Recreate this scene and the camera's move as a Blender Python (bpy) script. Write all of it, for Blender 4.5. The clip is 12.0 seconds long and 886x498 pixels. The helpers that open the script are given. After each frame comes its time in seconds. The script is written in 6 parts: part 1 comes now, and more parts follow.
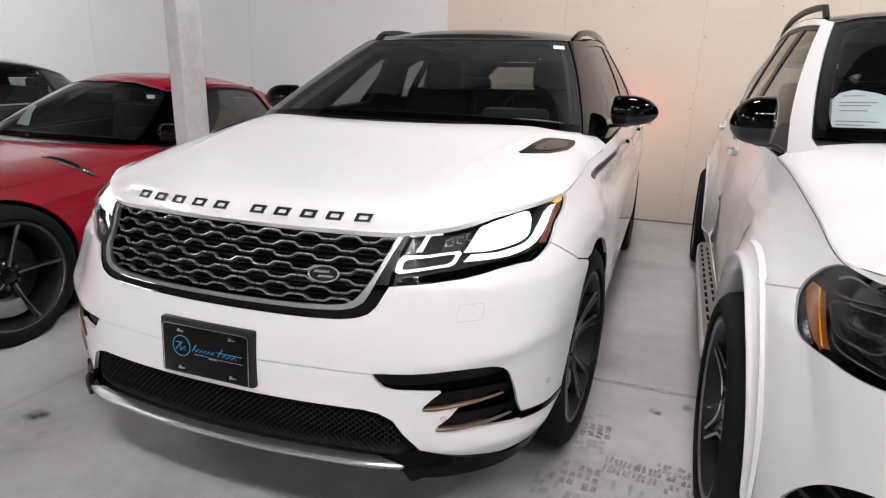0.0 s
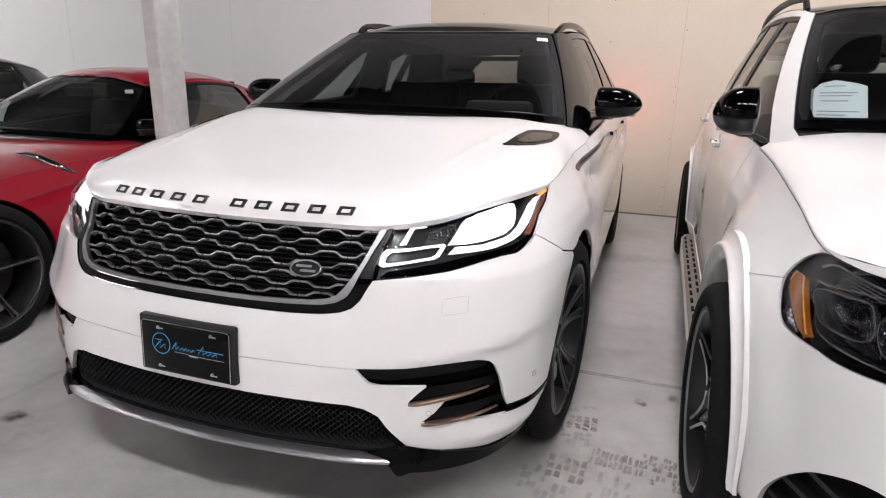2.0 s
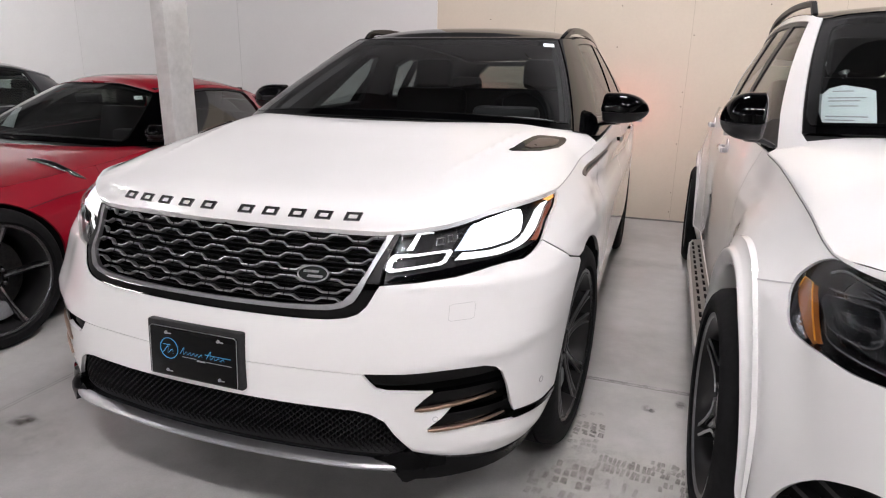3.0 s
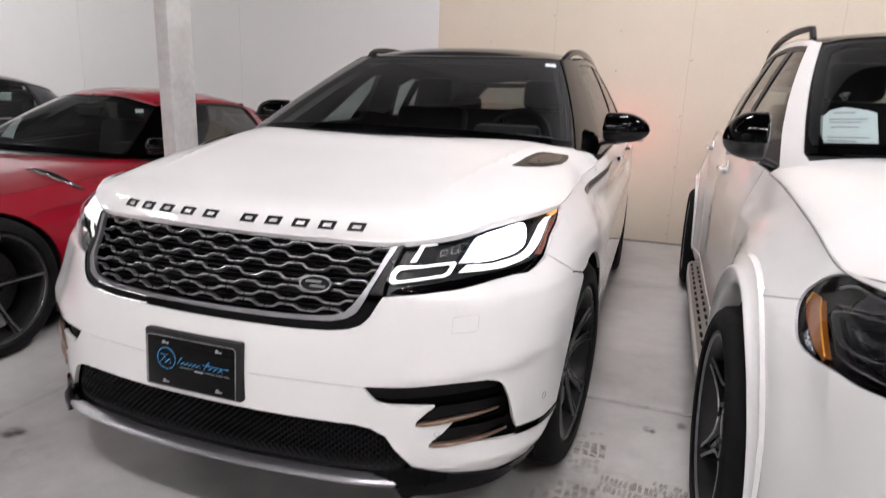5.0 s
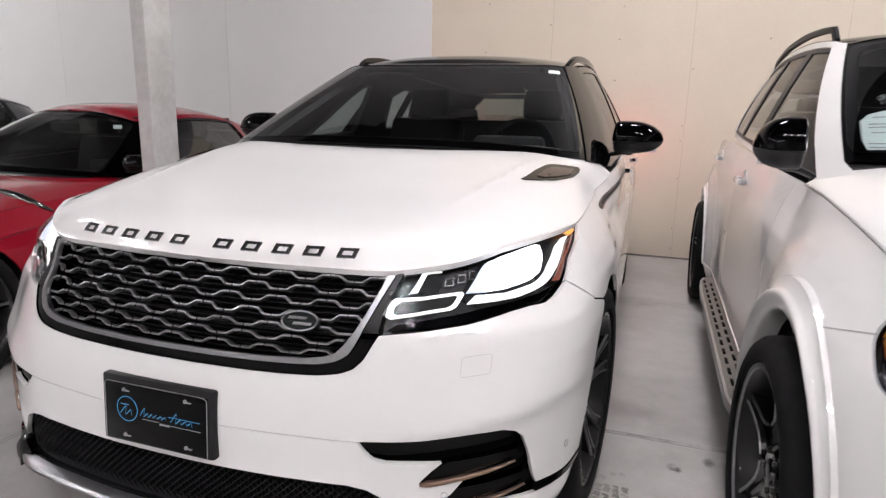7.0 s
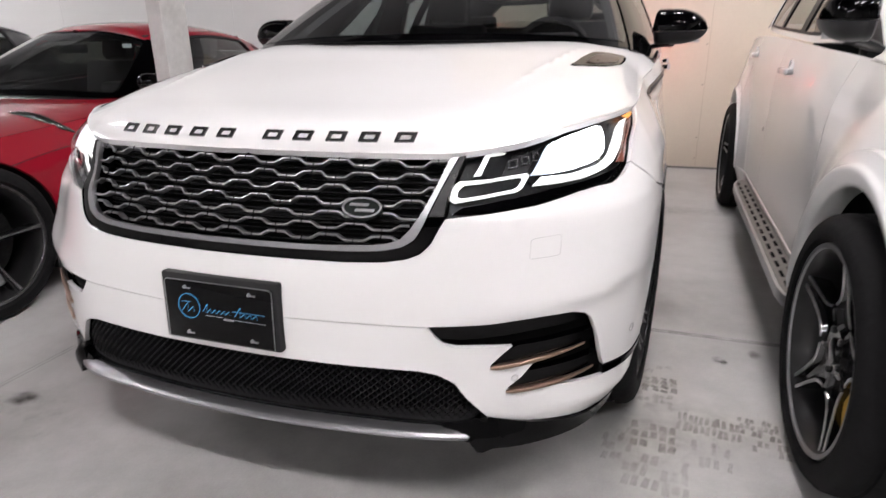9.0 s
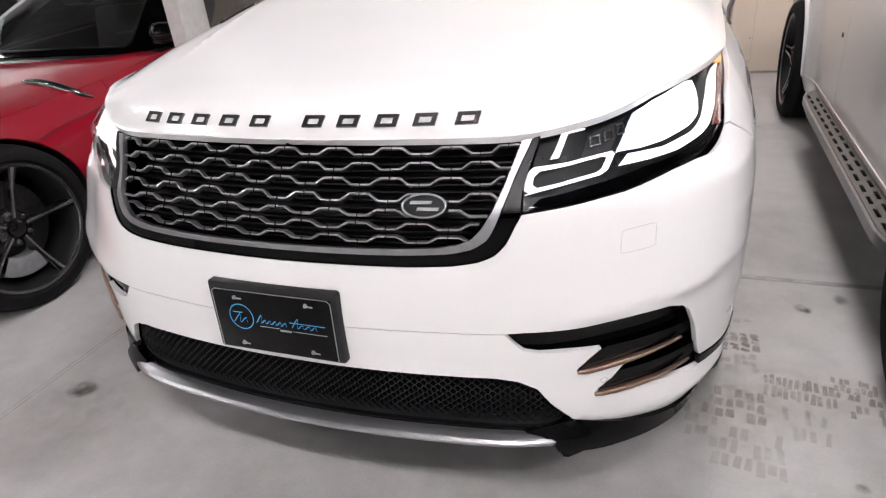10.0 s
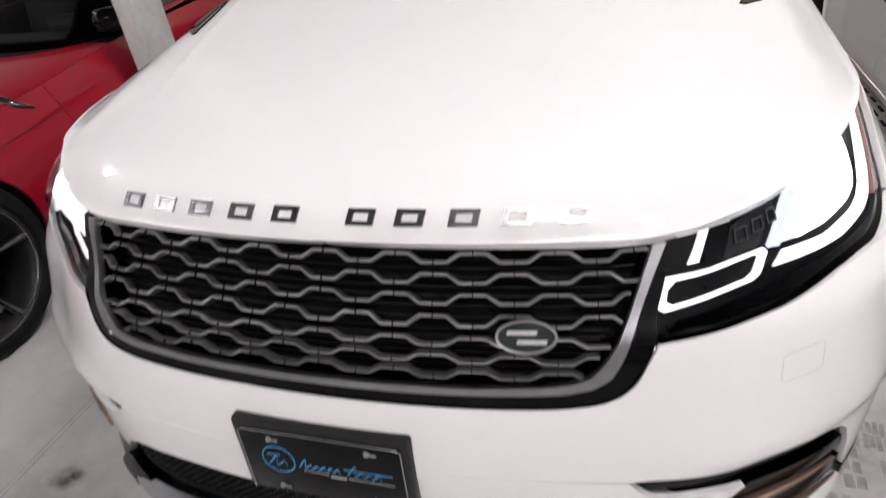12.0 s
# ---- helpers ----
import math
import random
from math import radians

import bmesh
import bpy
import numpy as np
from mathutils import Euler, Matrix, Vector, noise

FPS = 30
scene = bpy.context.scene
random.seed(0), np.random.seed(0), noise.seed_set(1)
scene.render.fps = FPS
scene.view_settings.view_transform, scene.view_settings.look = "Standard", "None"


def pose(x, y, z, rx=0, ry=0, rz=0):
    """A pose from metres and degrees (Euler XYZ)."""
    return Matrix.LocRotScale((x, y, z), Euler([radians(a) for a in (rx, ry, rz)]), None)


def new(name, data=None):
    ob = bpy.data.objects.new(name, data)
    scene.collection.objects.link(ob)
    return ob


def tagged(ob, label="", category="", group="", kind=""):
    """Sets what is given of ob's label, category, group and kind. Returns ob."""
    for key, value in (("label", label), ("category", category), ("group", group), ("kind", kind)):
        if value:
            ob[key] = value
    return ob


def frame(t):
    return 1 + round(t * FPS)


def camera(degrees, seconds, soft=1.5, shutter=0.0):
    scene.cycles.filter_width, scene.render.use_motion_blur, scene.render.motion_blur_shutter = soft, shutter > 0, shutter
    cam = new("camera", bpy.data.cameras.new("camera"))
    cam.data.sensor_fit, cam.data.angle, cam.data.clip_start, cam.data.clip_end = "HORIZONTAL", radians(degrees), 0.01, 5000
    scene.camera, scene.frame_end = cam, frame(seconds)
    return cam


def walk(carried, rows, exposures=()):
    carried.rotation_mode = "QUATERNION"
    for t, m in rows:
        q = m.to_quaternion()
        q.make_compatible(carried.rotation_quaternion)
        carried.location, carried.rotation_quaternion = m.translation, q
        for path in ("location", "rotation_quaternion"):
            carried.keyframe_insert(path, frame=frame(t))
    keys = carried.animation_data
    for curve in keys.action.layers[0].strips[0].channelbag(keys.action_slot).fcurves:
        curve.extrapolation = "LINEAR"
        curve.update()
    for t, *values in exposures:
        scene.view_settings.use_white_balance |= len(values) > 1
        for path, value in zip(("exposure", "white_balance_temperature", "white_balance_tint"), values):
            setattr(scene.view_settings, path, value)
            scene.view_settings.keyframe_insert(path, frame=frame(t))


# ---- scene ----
cam = camera(72.4, 12.0, 1.15, 0.5)
PATH = [
    (0, 1.1376, -1.2493, 1.3063, 74.294, -1.382, 20.289),
    (0.5, 1.1393, -1.2356, 1.3027, 74.907, -0.848, 19.721),
    (1, 1.1384, -1.2352, 1.2936, 74.026, -1.012, 18.993),
    (1.5, 1.1397, -1.2312, 1.2950, 73.941, -0.973, 18.472),
    (2, 1.1377, -1.2329, 1.2940, 73.920, -1.188, 18.859),
    (2.5, 1.1381, -1.2329, 1.2950, 74.207, -1.190, 19.216),
    (3, 1.1370, -1.2344, 1.2960, 74.375, -1.066, 19.450),
    (4.8, 1.1157, -1.2424, 1.2680, 74.770, -1.784, 19.881),
    (5, 1.1129, -1.2365, 1.2668, 76.443, -2.042, 19.212),
    (5.5, 1.0994, -1.2315, 1.2657, 78.624, -2.006, 17.480),
    (6, 1.0722, -1.2058, 1.2643, 78.659, -1.658, 15.335),
    (6.5, 1.0436, -1.1082, 1.2574, 78.335, -1.256, 16.591),
    (7, 1.0163, -1.0348, 1.2464, 77.788, -1.381, 18.445),
    (7.2, 0.9881, -1.0241, 1.2247, 76.800, -1.315, 18.773),
    (8.8, 0.9003, -1.0602, 1.1031, 72.485, 0.593, 17.690),
    (9, 0.8906, -1.0556, 1.1319, 71.210, 0.757, 18.539),
    (9.5, 0.8165, -0.9608, 1.1217, 65.832, 3.099, 20.060),
    (10, 0.7458, -0.8817, 1.2375, 63.027, 5.188, 19.677),
    (10.5, 0.5939, -0.8027, 1.2468, 58.344, 7.496, 16.403),
    (11, 0.4775, -0.7249, 1.1965, 57.062, 6.489, 16.653),
    (11.5, 0.4736, -0.6827, 1.2854, 57.287, 5.117, 16.987),
    (12, 0.4411, -0.5651, 1.3779, 57.181, 6.400, 15.099),
]
walk(cam, [(t, pose(x, y, z, rx, ry, rz)) for t, x, y, z, rx, ry, rz in PATH],
     [(0, 0), (5, 0), (6.5, -.08), (7.2, -.06), (9, .12), (9.8, .16), (10.5, .16), (11, .14), (11.5, .05), (12, -.08)])

# ---- light ----
world = bpy.data.worlds.new("world")
scene.world = world
world.use_nodes = True
world.node_tree.nodes["Background"].inputs[0].default_value = (.8, .85, .9, 1)
world.node_tree.nodes["Background"].inputs[1].default_value = 0.05
scene.view_settings.exposure = 0.0
LAMP_POWER = 155.0
CEIL = 5.2


# ---- materials ----
def material(name, color, rough=.5, metal=0.0, coat=0.0, spec=.5, emit=None, power=0.0):
    m = bpy.data.materials.new(name)
    m.use_nodes = True
    b = m.node_tree.nodes["Principled BSDF"]
    b.inputs["Base Color"].default_value = (*color, 1)
    b.inputs["Roughness"].default_value = rough
    b.inputs["Metallic"].default_value = metal
    b.inputs["Coat Weight"].default_value = coat
    b.inputs["Coat Roughness"].default_value = 0.03
    b.inputs["Specular IOR Level"].default_value = spec
    if emit:
        b.inputs["Emission Color"].default_value = (*emit, 1)
        b.inputs["Emission Strength"].default_value = power
    return m


def node(m, kind, **values):
    n = m.node_tree.nodes.new(kind)
    for k, v in values.items():
        n.inputs[k].default_value = v
    return n


def wear(m, scale=8.0, amount=.15, rough=.1, bump=0.0, fine=60.0, stretch=(1, 1, 1)):
    """Adds two scales of variation in tone, roughness and relief to a plain material."""
    t, b = m.node_tree, m.node_tree.nodes["Principled BSDF"]
    co = t.nodes.new("ShaderNodeTexCoord")
    mp = node(m, "ShaderNodeMapping", Scale=stretch)
    t.links.new(co.outputs["Object"], mp.inputs["Vector"])
    big = node(m, "ShaderNodeTexNoise", Scale=scale, Detail=5.0, Roughness=.6)
    small = node(m, "ShaderNodeTexNoise", Scale=fine, Detail=3.0)
    for n in (big, small):
        t.links.new(mp.outputs["Vector"], n.inputs["Vector"])
    mix = t.nodes.new("ShaderNodeMath")
    mix.operation = "MULTIPLY_ADD"
    t.links.new(small.outputs["Fac"], mix.inputs[0])
    mix.inputs[1].default_value = .4
    t.links.new(big.outputs["Fac"], mix.inputs[2])
    col = b.inputs["Base Color"].default_value[:3]
    ramp = t.nodes.new("ShaderNodeValToRGB")
    ramp.color_ramp.elements[0].position, ramp.color_ramp.elements[1].position = .4, 1.0
    ramp.color_ramp.elements[0].color = (*[c * (1 - amount) for c in col], 1)
    ramp.color_ramp.elements[1].color = (*[min(1, c * (1 + amount)) for c in col], 1)
    t.links.new(mix.outputs[0], ramp.inputs[0])
    t.links.new(ramp.outputs[0], b.inputs["Base Color"])
    if rough:
        r = t.nodes.new("ShaderNodeMapRange")
        base = b.inputs["Roughness"].default_value
        r.inputs[3].default_value, r.inputs[4].default_value = max(.02, base - rough), min(1, base + rough)
        t.links.new(big.outputs["Fac"], r.inputs[0])
        t.links.new(r.outputs[0], b.inputs["Roughness"])
    if bump:
        bp = node(m, "ShaderNodeBump", Strength=bump, Distance=.01)
        t.links.new(mix.outputs[0], bp.inputs["Height"])
        t.links.new(bp.outputs[0], b.inputs["Normal"])
    return m


def glass(name, tint, gloss_rough=.015, base=.04):
    """A thin pane: tinted clear, with a mirror gloss that grows towards grazing sight."""
    m = bpy.data.materials.new(name)
    m.use_nodes = True
    t = m.node_tree
    t.nodes.clear()
    out, mix = t.nodes.new("ShaderNodeOutputMaterial"), t.nodes.new("ShaderNodeMixShader")
    tr, gl, lw = t.nodes.new("ShaderNodeBsdfTransparent"), t.nodes.new("ShaderNodeBsdfGlossy"), t.nodes.new("ShaderNodeLayerWeight")
    tr.inputs[0].default_value = (*tint, 1)
    gl.inputs["Roughness"].default_value = gloss_rough
    lw.inputs[0].default_value = .5
    pw, ma = t.nodes.new("ShaderNodeMath"), t.nodes.new("ShaderNodeMath")
    pw.operation, pw.inputs[1].default_value = "POWER", 5.0
    ma.operation, ma.inputs[1].default_value, ma.inputs[2].default_value = "MULTIPLY_ADD", .9, base
    t.links.new(lw.outputs["Facing"], pw.inputs[0])
    t.links.new(pw.outputs[0], ma.inputs[0])
    t.links.new(ma.outputs[0], mix.inputs[0])
    t.links.new(tr.outputs[0], mix.inputs[1])
    t.links.new(gl.outputs[0], mix.inputs[2])
    t.links.new(mix.outputs[0], out.inputs[0])
    return m


def paint(name, color, flake=0.0, rough=.28, spec=.3, coat=1.0):
    """Car lacquer: colour coat with a faint orange-peel relief, under clear coat."""
    m = material(name, color, rough, 0.0, coat, spec)
    t, b = m.node_tree, m.node_tree.nodes["Principled BSDF"]
    b.inputs["Metallic"].default_value = flake
    co = t.nodes.new("ShaderNodeTexCoord")
    big = node(m, "ShaderNodeTexNoise", Scale=3.0, Detail=2.0)
    small = node(m, "ShaderNodeTexNoise", Scale=420.0, Detail=1.0)
    t.links.new(co.outputs["Object"], big.inputs["Vector"])
    t.links.new(co.outputs["Object"], small.inputs["Vector"])
    ramp = t.nodes.new("ShaderNodeValToRGB")
    ramp.color_ramp.elements[0].color = (*[c * .96 for c in color], 1)
    ramp.color_ramp.elements[1].color = (*[min(1, c * 1.03) for c in color], 1)
    t.links.new(big.outputs["Fac"], ramp.inputs[0])
    t.links.new(ramp.outputs[0], b.inputs["Base Color"])
    bp = node(m, "ShaderNodeBump", Strength=.012, Distance=.002)
    t.links.new(small.outputs["Fac"], bp.inputs["Height"])
    t.links.new(bp.outputs[0], b.inputs["Normal"])
    return m


WHITE = paint("white_lacquer", (.745, .74, .735))
RED = paint("red_lacquer", (.25, .003, .014), .0, .3, .15, .85)
INK = paint("ink_blue_lacquer", (.012, .014, .02), .2)
PIANO = material("gloss_black", (.0006, .0006, .0008), .03, 0, 0, .16)
BLACK = wear(material("black_plastic", (.009, .009, .010), .45, 0, 0, .35), 20, .3, .08, .1)
RUBBER = wear(material("tyre_rubber", (.008, .008, .0085), .75, 0, 0, .12), 30, .35, .1, .15)
# Near-black colour that also gives grille and intake openings their depth of shade.
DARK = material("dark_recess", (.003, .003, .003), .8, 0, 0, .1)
WELL = wear(material("wheel_liner", (.008, .008, .008), .9, 0, 0, .1), 25, .3, 0)
CHROME = wear(material("satin_chrome", (.48, .48, .49), .34, 1.0), 40, .12, .05)
BARS = wear(material("grey_satin_bar", (.40, .40, .41), .32, .9), 60, .15, .06)
SLOT = wear(material("black_chrome", (.20, .19, .19), .16, 1.0), 40, .1, .04)
BLOCK = wear(material("dark_chrome", (.16, .16, .165), .25, .9), 60, .15, .06)
LAMP_BLACK = wear(material("lamp_housing", (.003, .003, .0035), .3, 0, 0, .12), 40, .3, .1)
SILVER = wear(material("silver_skid", (.33, .33, .34), .36, .95), 8, .08, .05, 0, 60, (1, 6, 6))
COPPER = wear(material("burnished_copper", (.12, .085, .068), .3, .8), 30, .15, .08)
BLADE_COPPER = wear(material("bright_copper_edge", (.25, .17, .13), .30, .88), 12, .06, .05)
RIM_GREY = wear(material("grey_alloy", (.19, .19, .195), .3, .85), 30, .2, .08)
RIM_SMOKE = wear(material("smoke_grey_alloy", (.020, .020, .021), .25, .4, .4), 30, .2, .06)
RIM_EDGE = wear(material("light_alloy_edge", (.11, .11, .113), .3, .85), 40, .2, .06)
RIM_DARK = wear(material("dark_rim_barrel", (.007, .007, .0075), .4, 0, .1, .3), 30, .2, .06)
RIM_BLACK = wear(material("gloss_black_alloy", (.008, .008, .009), .10, .2, 1.0), 30, .2, .03)
CUT = wear(material("machined_alloy", (.78, .78, .78), .24, .95), 60, .1, .05)
SATIN = wear(material("satin_alloy", (.46, .46, .465), .32, .9), 40, .2, .06)
STEEL = wear(material("brake_steel", (.11, .11, .11), .4, 1.0), 60, .2, .1)
CAST = wear(material("caliper_grey", (.25, .25, .26), .45, .3), 40, .2)
YELLOW = wear(material("caliper_yellow", (.62, .36, .02), .4), 40, .2)
CABIN = wear(material("cabin_black", (.006, .006, .007), .65), 30, .3, .1)
LEATHER = wear(material("black_leather", (.0045, .0045, .005), .6, 0, 0, .25), 40, .3, .1, .1)
SCREEN_GLASS = glass("windscreen_glass", (.50, .55, .55), .015, .12)
GRILLE_CHROME = wear(material("grey_satin_chrome", (.27, .27, .28), .42, 1.0), 40, .12, .05)
SIDE_GLASS = glass("side_glass", (.50, .56, .54))
COUPE_SCREEN = glass("grey_windscreen", (.50, .54, .53), .05, .27)
COUPE_PANE = glass("grey_side_glass", (.14, .145, .125), .08, .14)
DARK_GLASS = glass("privacy_glass", (.13, .145, .14), .06, .05)
LENS = glass("lamp_lens", (.92, .93, .95), .015, .004)
UNLIT_LENS = glass("unlit_lamp_lens", (.90, .91, .93), .012, .006)
BOWL = material("smoked_lamp_bowl", (.003, .003, .004), .07, 0, .35, .3)
FACETS = material("lamp_reflector_facets", (.85, .85, .87), .22, 1.0)
PAPER = wear(material("paper", (.72, .80, .80), .8), 10, .05, 0)
LED = material("led_white", (.9, .9, .9), .3, emit=(1, .995, .94), power=.92)
BEAM = material("low_beam", (.9, .9, .9), .3, emit=(.96, .98, 1), power=4)
# weak emission in place of beam light caught by bowl and wall
GLOW = material("lamp_glow", (.5, .5, .55), .3, emit=(.80, .88, 1), power=.9)
AMBER = wear(material("amber_lens", (.26, .085, .018), .12, 0, .5), 30, .15, .04)
AMBER_LIT = material("amber_lamp", (.8, .3, .05), .3, emit=(1, .45, .08), power=.9)
BROWN = material("brown_reflector", (.16, .05, .03), .2, 0, .5)
TAIL = material("tail_lamp", (.4, .01, .01), .2, 0, .5, emit=(1, .04, .02), power=7)
BLUE = wear(material("blue_print", (.04, .30, .62), .4), 60, .1, 0)
GREY_PRINT = material("grey_print", (.30, .30, .31), .4)
BADGE = wear(material("badge_green_grey", (.008, .011, .010), .4, 0, 0, .2), 60, .1)
GAUGE = material("silver_trim", (.6, .6, .6), .2, 1.0)
TREAD_PLATE = wear(material("grey_tread_plate", (.20, .19, .18), .45, .7), 30, .2, .1)
SEAM_GREY = material("paint_seam", (.40, .40, .40), .6)
AMBER_EDGE = material("amber_rib", (.75, .30, .03), .25, 0, .3)


def concrete():
    m = material("sealed_concrete", (.36, .35, .335), .35, 0, 0, .5)
    t, b = m.node_tree, m.node_tree.nodes["Principled BSDF"]
    co = t.nodes.new("ShaderNodeTexCoord")
    big = node(m, "ShaderNodeTexNoise", Scale=.9, Detail=8.0, Roughness=.62, Distortion=.4)
    mid = node(m, "ShaderNodeTexNoise", Scale=6.0, Detail=6.0, Roughness=.65)
    fine = node(m, "ShaderNodeTexNoise", Scale=160.0, Detail=3.0)
    for n in (big, mid, fine):
        t.links.new(co.outputs["Object"], n.inputs["Vector"])
    a = t.nodes.new("ShaderNodeMath")
    a.operation = "MULTIPLY_ADD"
    t.links.new(mid.outputs["Fac"], a.inputs[0])
    a.inputs[1].default_value = .55
    t.links.new(big.outputs["Fac"], a.inputs[2])
    a2 = t.nodes.new("ShaderNodeMath")
    a2.operation = "MULTIPLY_ADD"
    t.links.new(fine.outputs["Fac"], a2.inputs[0])
    a2.inputs[1].default_value = .18
    t.links.new(a.outputs[0], a2.inputs[2])
    ramp = t.nodes.new("ShaderNodeValToRGB")
    e = ramp.color_ramp.elements
    e[0].position, e[1].position = .55, 1.18
    e[0].color, e[1].color = (.27, .265, .255, 1), (.46, .455, .445, 1)
    t.links.new(a2.outputs[0], ramp.inputs[0])
    t.links.new(ramp.outputs[0], b.inputs["Base Color"])
    r = t.nodes.new("ShaderNodeMapRange")
    r.inputs[3].default_value, r.inputs[4].default_value = .22, .55
    t.links.new(mid.outputs["Fac"], r.inputs[0])
    t.links.new(r.outputs[0], b.inputs["Roughness"])
    bp = node(m, "ShaderNodeBump", Strength=.12, Distance=.004)
    t.links.new(a2.outputs[0], bp.inputs["Height"])
    t.links.new(bp.outputs[0], b.inputs["Normal"])
    return m


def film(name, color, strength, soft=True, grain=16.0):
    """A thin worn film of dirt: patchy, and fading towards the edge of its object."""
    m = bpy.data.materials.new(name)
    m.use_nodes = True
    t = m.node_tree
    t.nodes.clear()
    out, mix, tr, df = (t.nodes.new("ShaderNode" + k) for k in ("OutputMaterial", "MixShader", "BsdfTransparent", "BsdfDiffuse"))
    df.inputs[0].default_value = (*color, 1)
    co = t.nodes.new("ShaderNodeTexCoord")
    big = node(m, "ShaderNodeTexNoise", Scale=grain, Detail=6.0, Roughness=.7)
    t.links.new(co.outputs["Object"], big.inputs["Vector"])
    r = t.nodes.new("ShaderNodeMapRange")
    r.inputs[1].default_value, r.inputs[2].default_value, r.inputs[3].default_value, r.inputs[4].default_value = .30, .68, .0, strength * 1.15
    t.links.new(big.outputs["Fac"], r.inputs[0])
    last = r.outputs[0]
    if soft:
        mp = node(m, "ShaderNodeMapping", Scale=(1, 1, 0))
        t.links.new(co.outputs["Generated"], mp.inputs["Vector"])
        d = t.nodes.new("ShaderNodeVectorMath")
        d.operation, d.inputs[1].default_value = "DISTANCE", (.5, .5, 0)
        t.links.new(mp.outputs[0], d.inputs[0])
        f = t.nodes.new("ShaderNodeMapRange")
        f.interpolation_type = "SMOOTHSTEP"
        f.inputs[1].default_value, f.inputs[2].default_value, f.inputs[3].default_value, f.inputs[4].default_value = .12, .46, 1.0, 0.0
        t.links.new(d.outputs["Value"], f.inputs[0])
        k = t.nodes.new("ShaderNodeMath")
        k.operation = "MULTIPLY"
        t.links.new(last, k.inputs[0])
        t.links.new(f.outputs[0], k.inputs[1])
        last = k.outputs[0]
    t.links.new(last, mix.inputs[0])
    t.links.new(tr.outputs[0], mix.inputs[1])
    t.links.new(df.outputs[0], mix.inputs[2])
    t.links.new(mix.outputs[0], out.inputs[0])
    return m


CONCRETE = concrete()
BOARD = wear(material("bare_drywall", (.62, .55, .455), .85), 1.5, .05, .05, .05, 40)
WALL_WHITE = wear(material("white_wall_panel", (.70, .70, .69), .6), 1.2, .03, .05, .03, 50)
SCREW = material("screw_hole", (.18, .15, .11), .8)
POST = wear(material("painted_steel_post", (.53, .53, .515), .45), 5, .20, .15, .1, 30)
CEILING = wear(material("ceiling_panel", (.06, .06, .063), .8), 2, .06, 0)
JOINT_FAINT = film("faint_joint", (.45, .44, .42), .35, False)
MUD_DARK = material("open_joint", (.42, .36, .27), .9)
JOINT_PALE = material("pale_joint", (.55, .55, .54), .8)
JOINT = material("floor_joint", (.20, .195, .185), .8)
JOINT_EDGE = film("pale_joint_edge", (.52, .515, .50), .55, False, 9.0)
BAND_GREY = wear(material("unseen_band_grey", (.22, .22, .225), .7), 1.2, .05, .05, .03, 50)
PALE_WALL = wear(material("pale_wall", (.62, .62, .61), .7), 1.2, .05, .05, .03, 50)
MESH = material("mesh_black", (.0025, .0025, .003), .55, 0, 0, .18)

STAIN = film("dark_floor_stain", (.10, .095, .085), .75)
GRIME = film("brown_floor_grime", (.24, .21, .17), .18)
TREAD = film("dusty_tyre_print", (.27, .225, .150), .38, False, 12.0)
TREAD_DARK = film("dark_tyre_print", (.22, .182, .12), .46, False, 14.0)
TREAD_PALE = film("pale_tyre_print", (.27, .235, .18), .20, False, 10.0)


def smooth(xs, ys):
    """A smooth curve through the knots, with no overshoot."""
    xs, ys = np.asarray(xs, float), np.asarray(ys, float)
    d, h = np.diff(ys) / np.diff(xs), np.diff(xs)
    m = np.zeros(len(xs))
    m[0], m[-1] = d[0], d[-1]
    for i in range(1, len(xs) - 1):
        if d[i - 1] * d[i] > 0:
            a, b = 2 * h[i] + h[i - 1], h[i] + 2 * h[i - 1]
            m[i] = (a + b) / (a / d[i - 1] + b / d[i])

    def f(q):
        q = np.clip(np.asarray(q, float), xs[0], xs[-1])
        i = np.clip(np.searchsorted(xs, q) - 1, 0, len(xs) - 2)
        t = (q - xs[i]) / h[i]
        return (ys[i] * (1 + 2 * t) * (1 - t) ** 2 + m[i] * h[i] * t * (1 - t) ** 2
                + ys[i + 1] * t * t * (3 - 2 * t) - m[i + 1] * h[i] * t * t * (1 - t))
    return f


def spline(pts, n=900, closed=False):
    """A dense Catmull-Rom line through points."""
    p = np.array(pts, float)
    e = np.vstack([2 * p[0] - p[1], p, 2 * p[-1] - p[-2]]) if not closed else np.vstack([p[-1], p, p[0], p[1]])
    k = len(p) - (0 if closed else 1)
    out, per = [], max(2, n // k)
    for i in range(k):
        a, b, c, d = e[i:i + 4]
        ta = 0.0
        tb = ta + np.linalg.norm(b - a) ** .5 + 1e-9
        tc = tb + np.linalg.norm(c - b) ** .5 + 1e-9
        td = tc + np.linalg.norm(d - c) ** .5 + 1e-9
        t = np.linspace(tb, tc, per, endpoint=False)[:, None]
        a1 = (tb - t) / (tb - ta) * a + (t - ta) / (tb - ta) * b
        a2 = (tc - t) / (tc - tb) * b + (t - tb) / (tc - tb) * c
        a3 = (td - t) / (td - tc) * c + (t - tc) / (td - tc) * d
        b1 = (tc - t) / (tc - ta) * a1 + (t - ta) / (tc - ta) * a2
        b2 = (td - t) / (td - tb) * a2 + (t - tb) / (td - tb) * a3
        out.append((tc - t) / (tc - tb) * b1 + (t - tb) / (tc - tb) * b2)
    out = np.vstack(out)
    return out if closed else np.vstack([out, p[-1]])


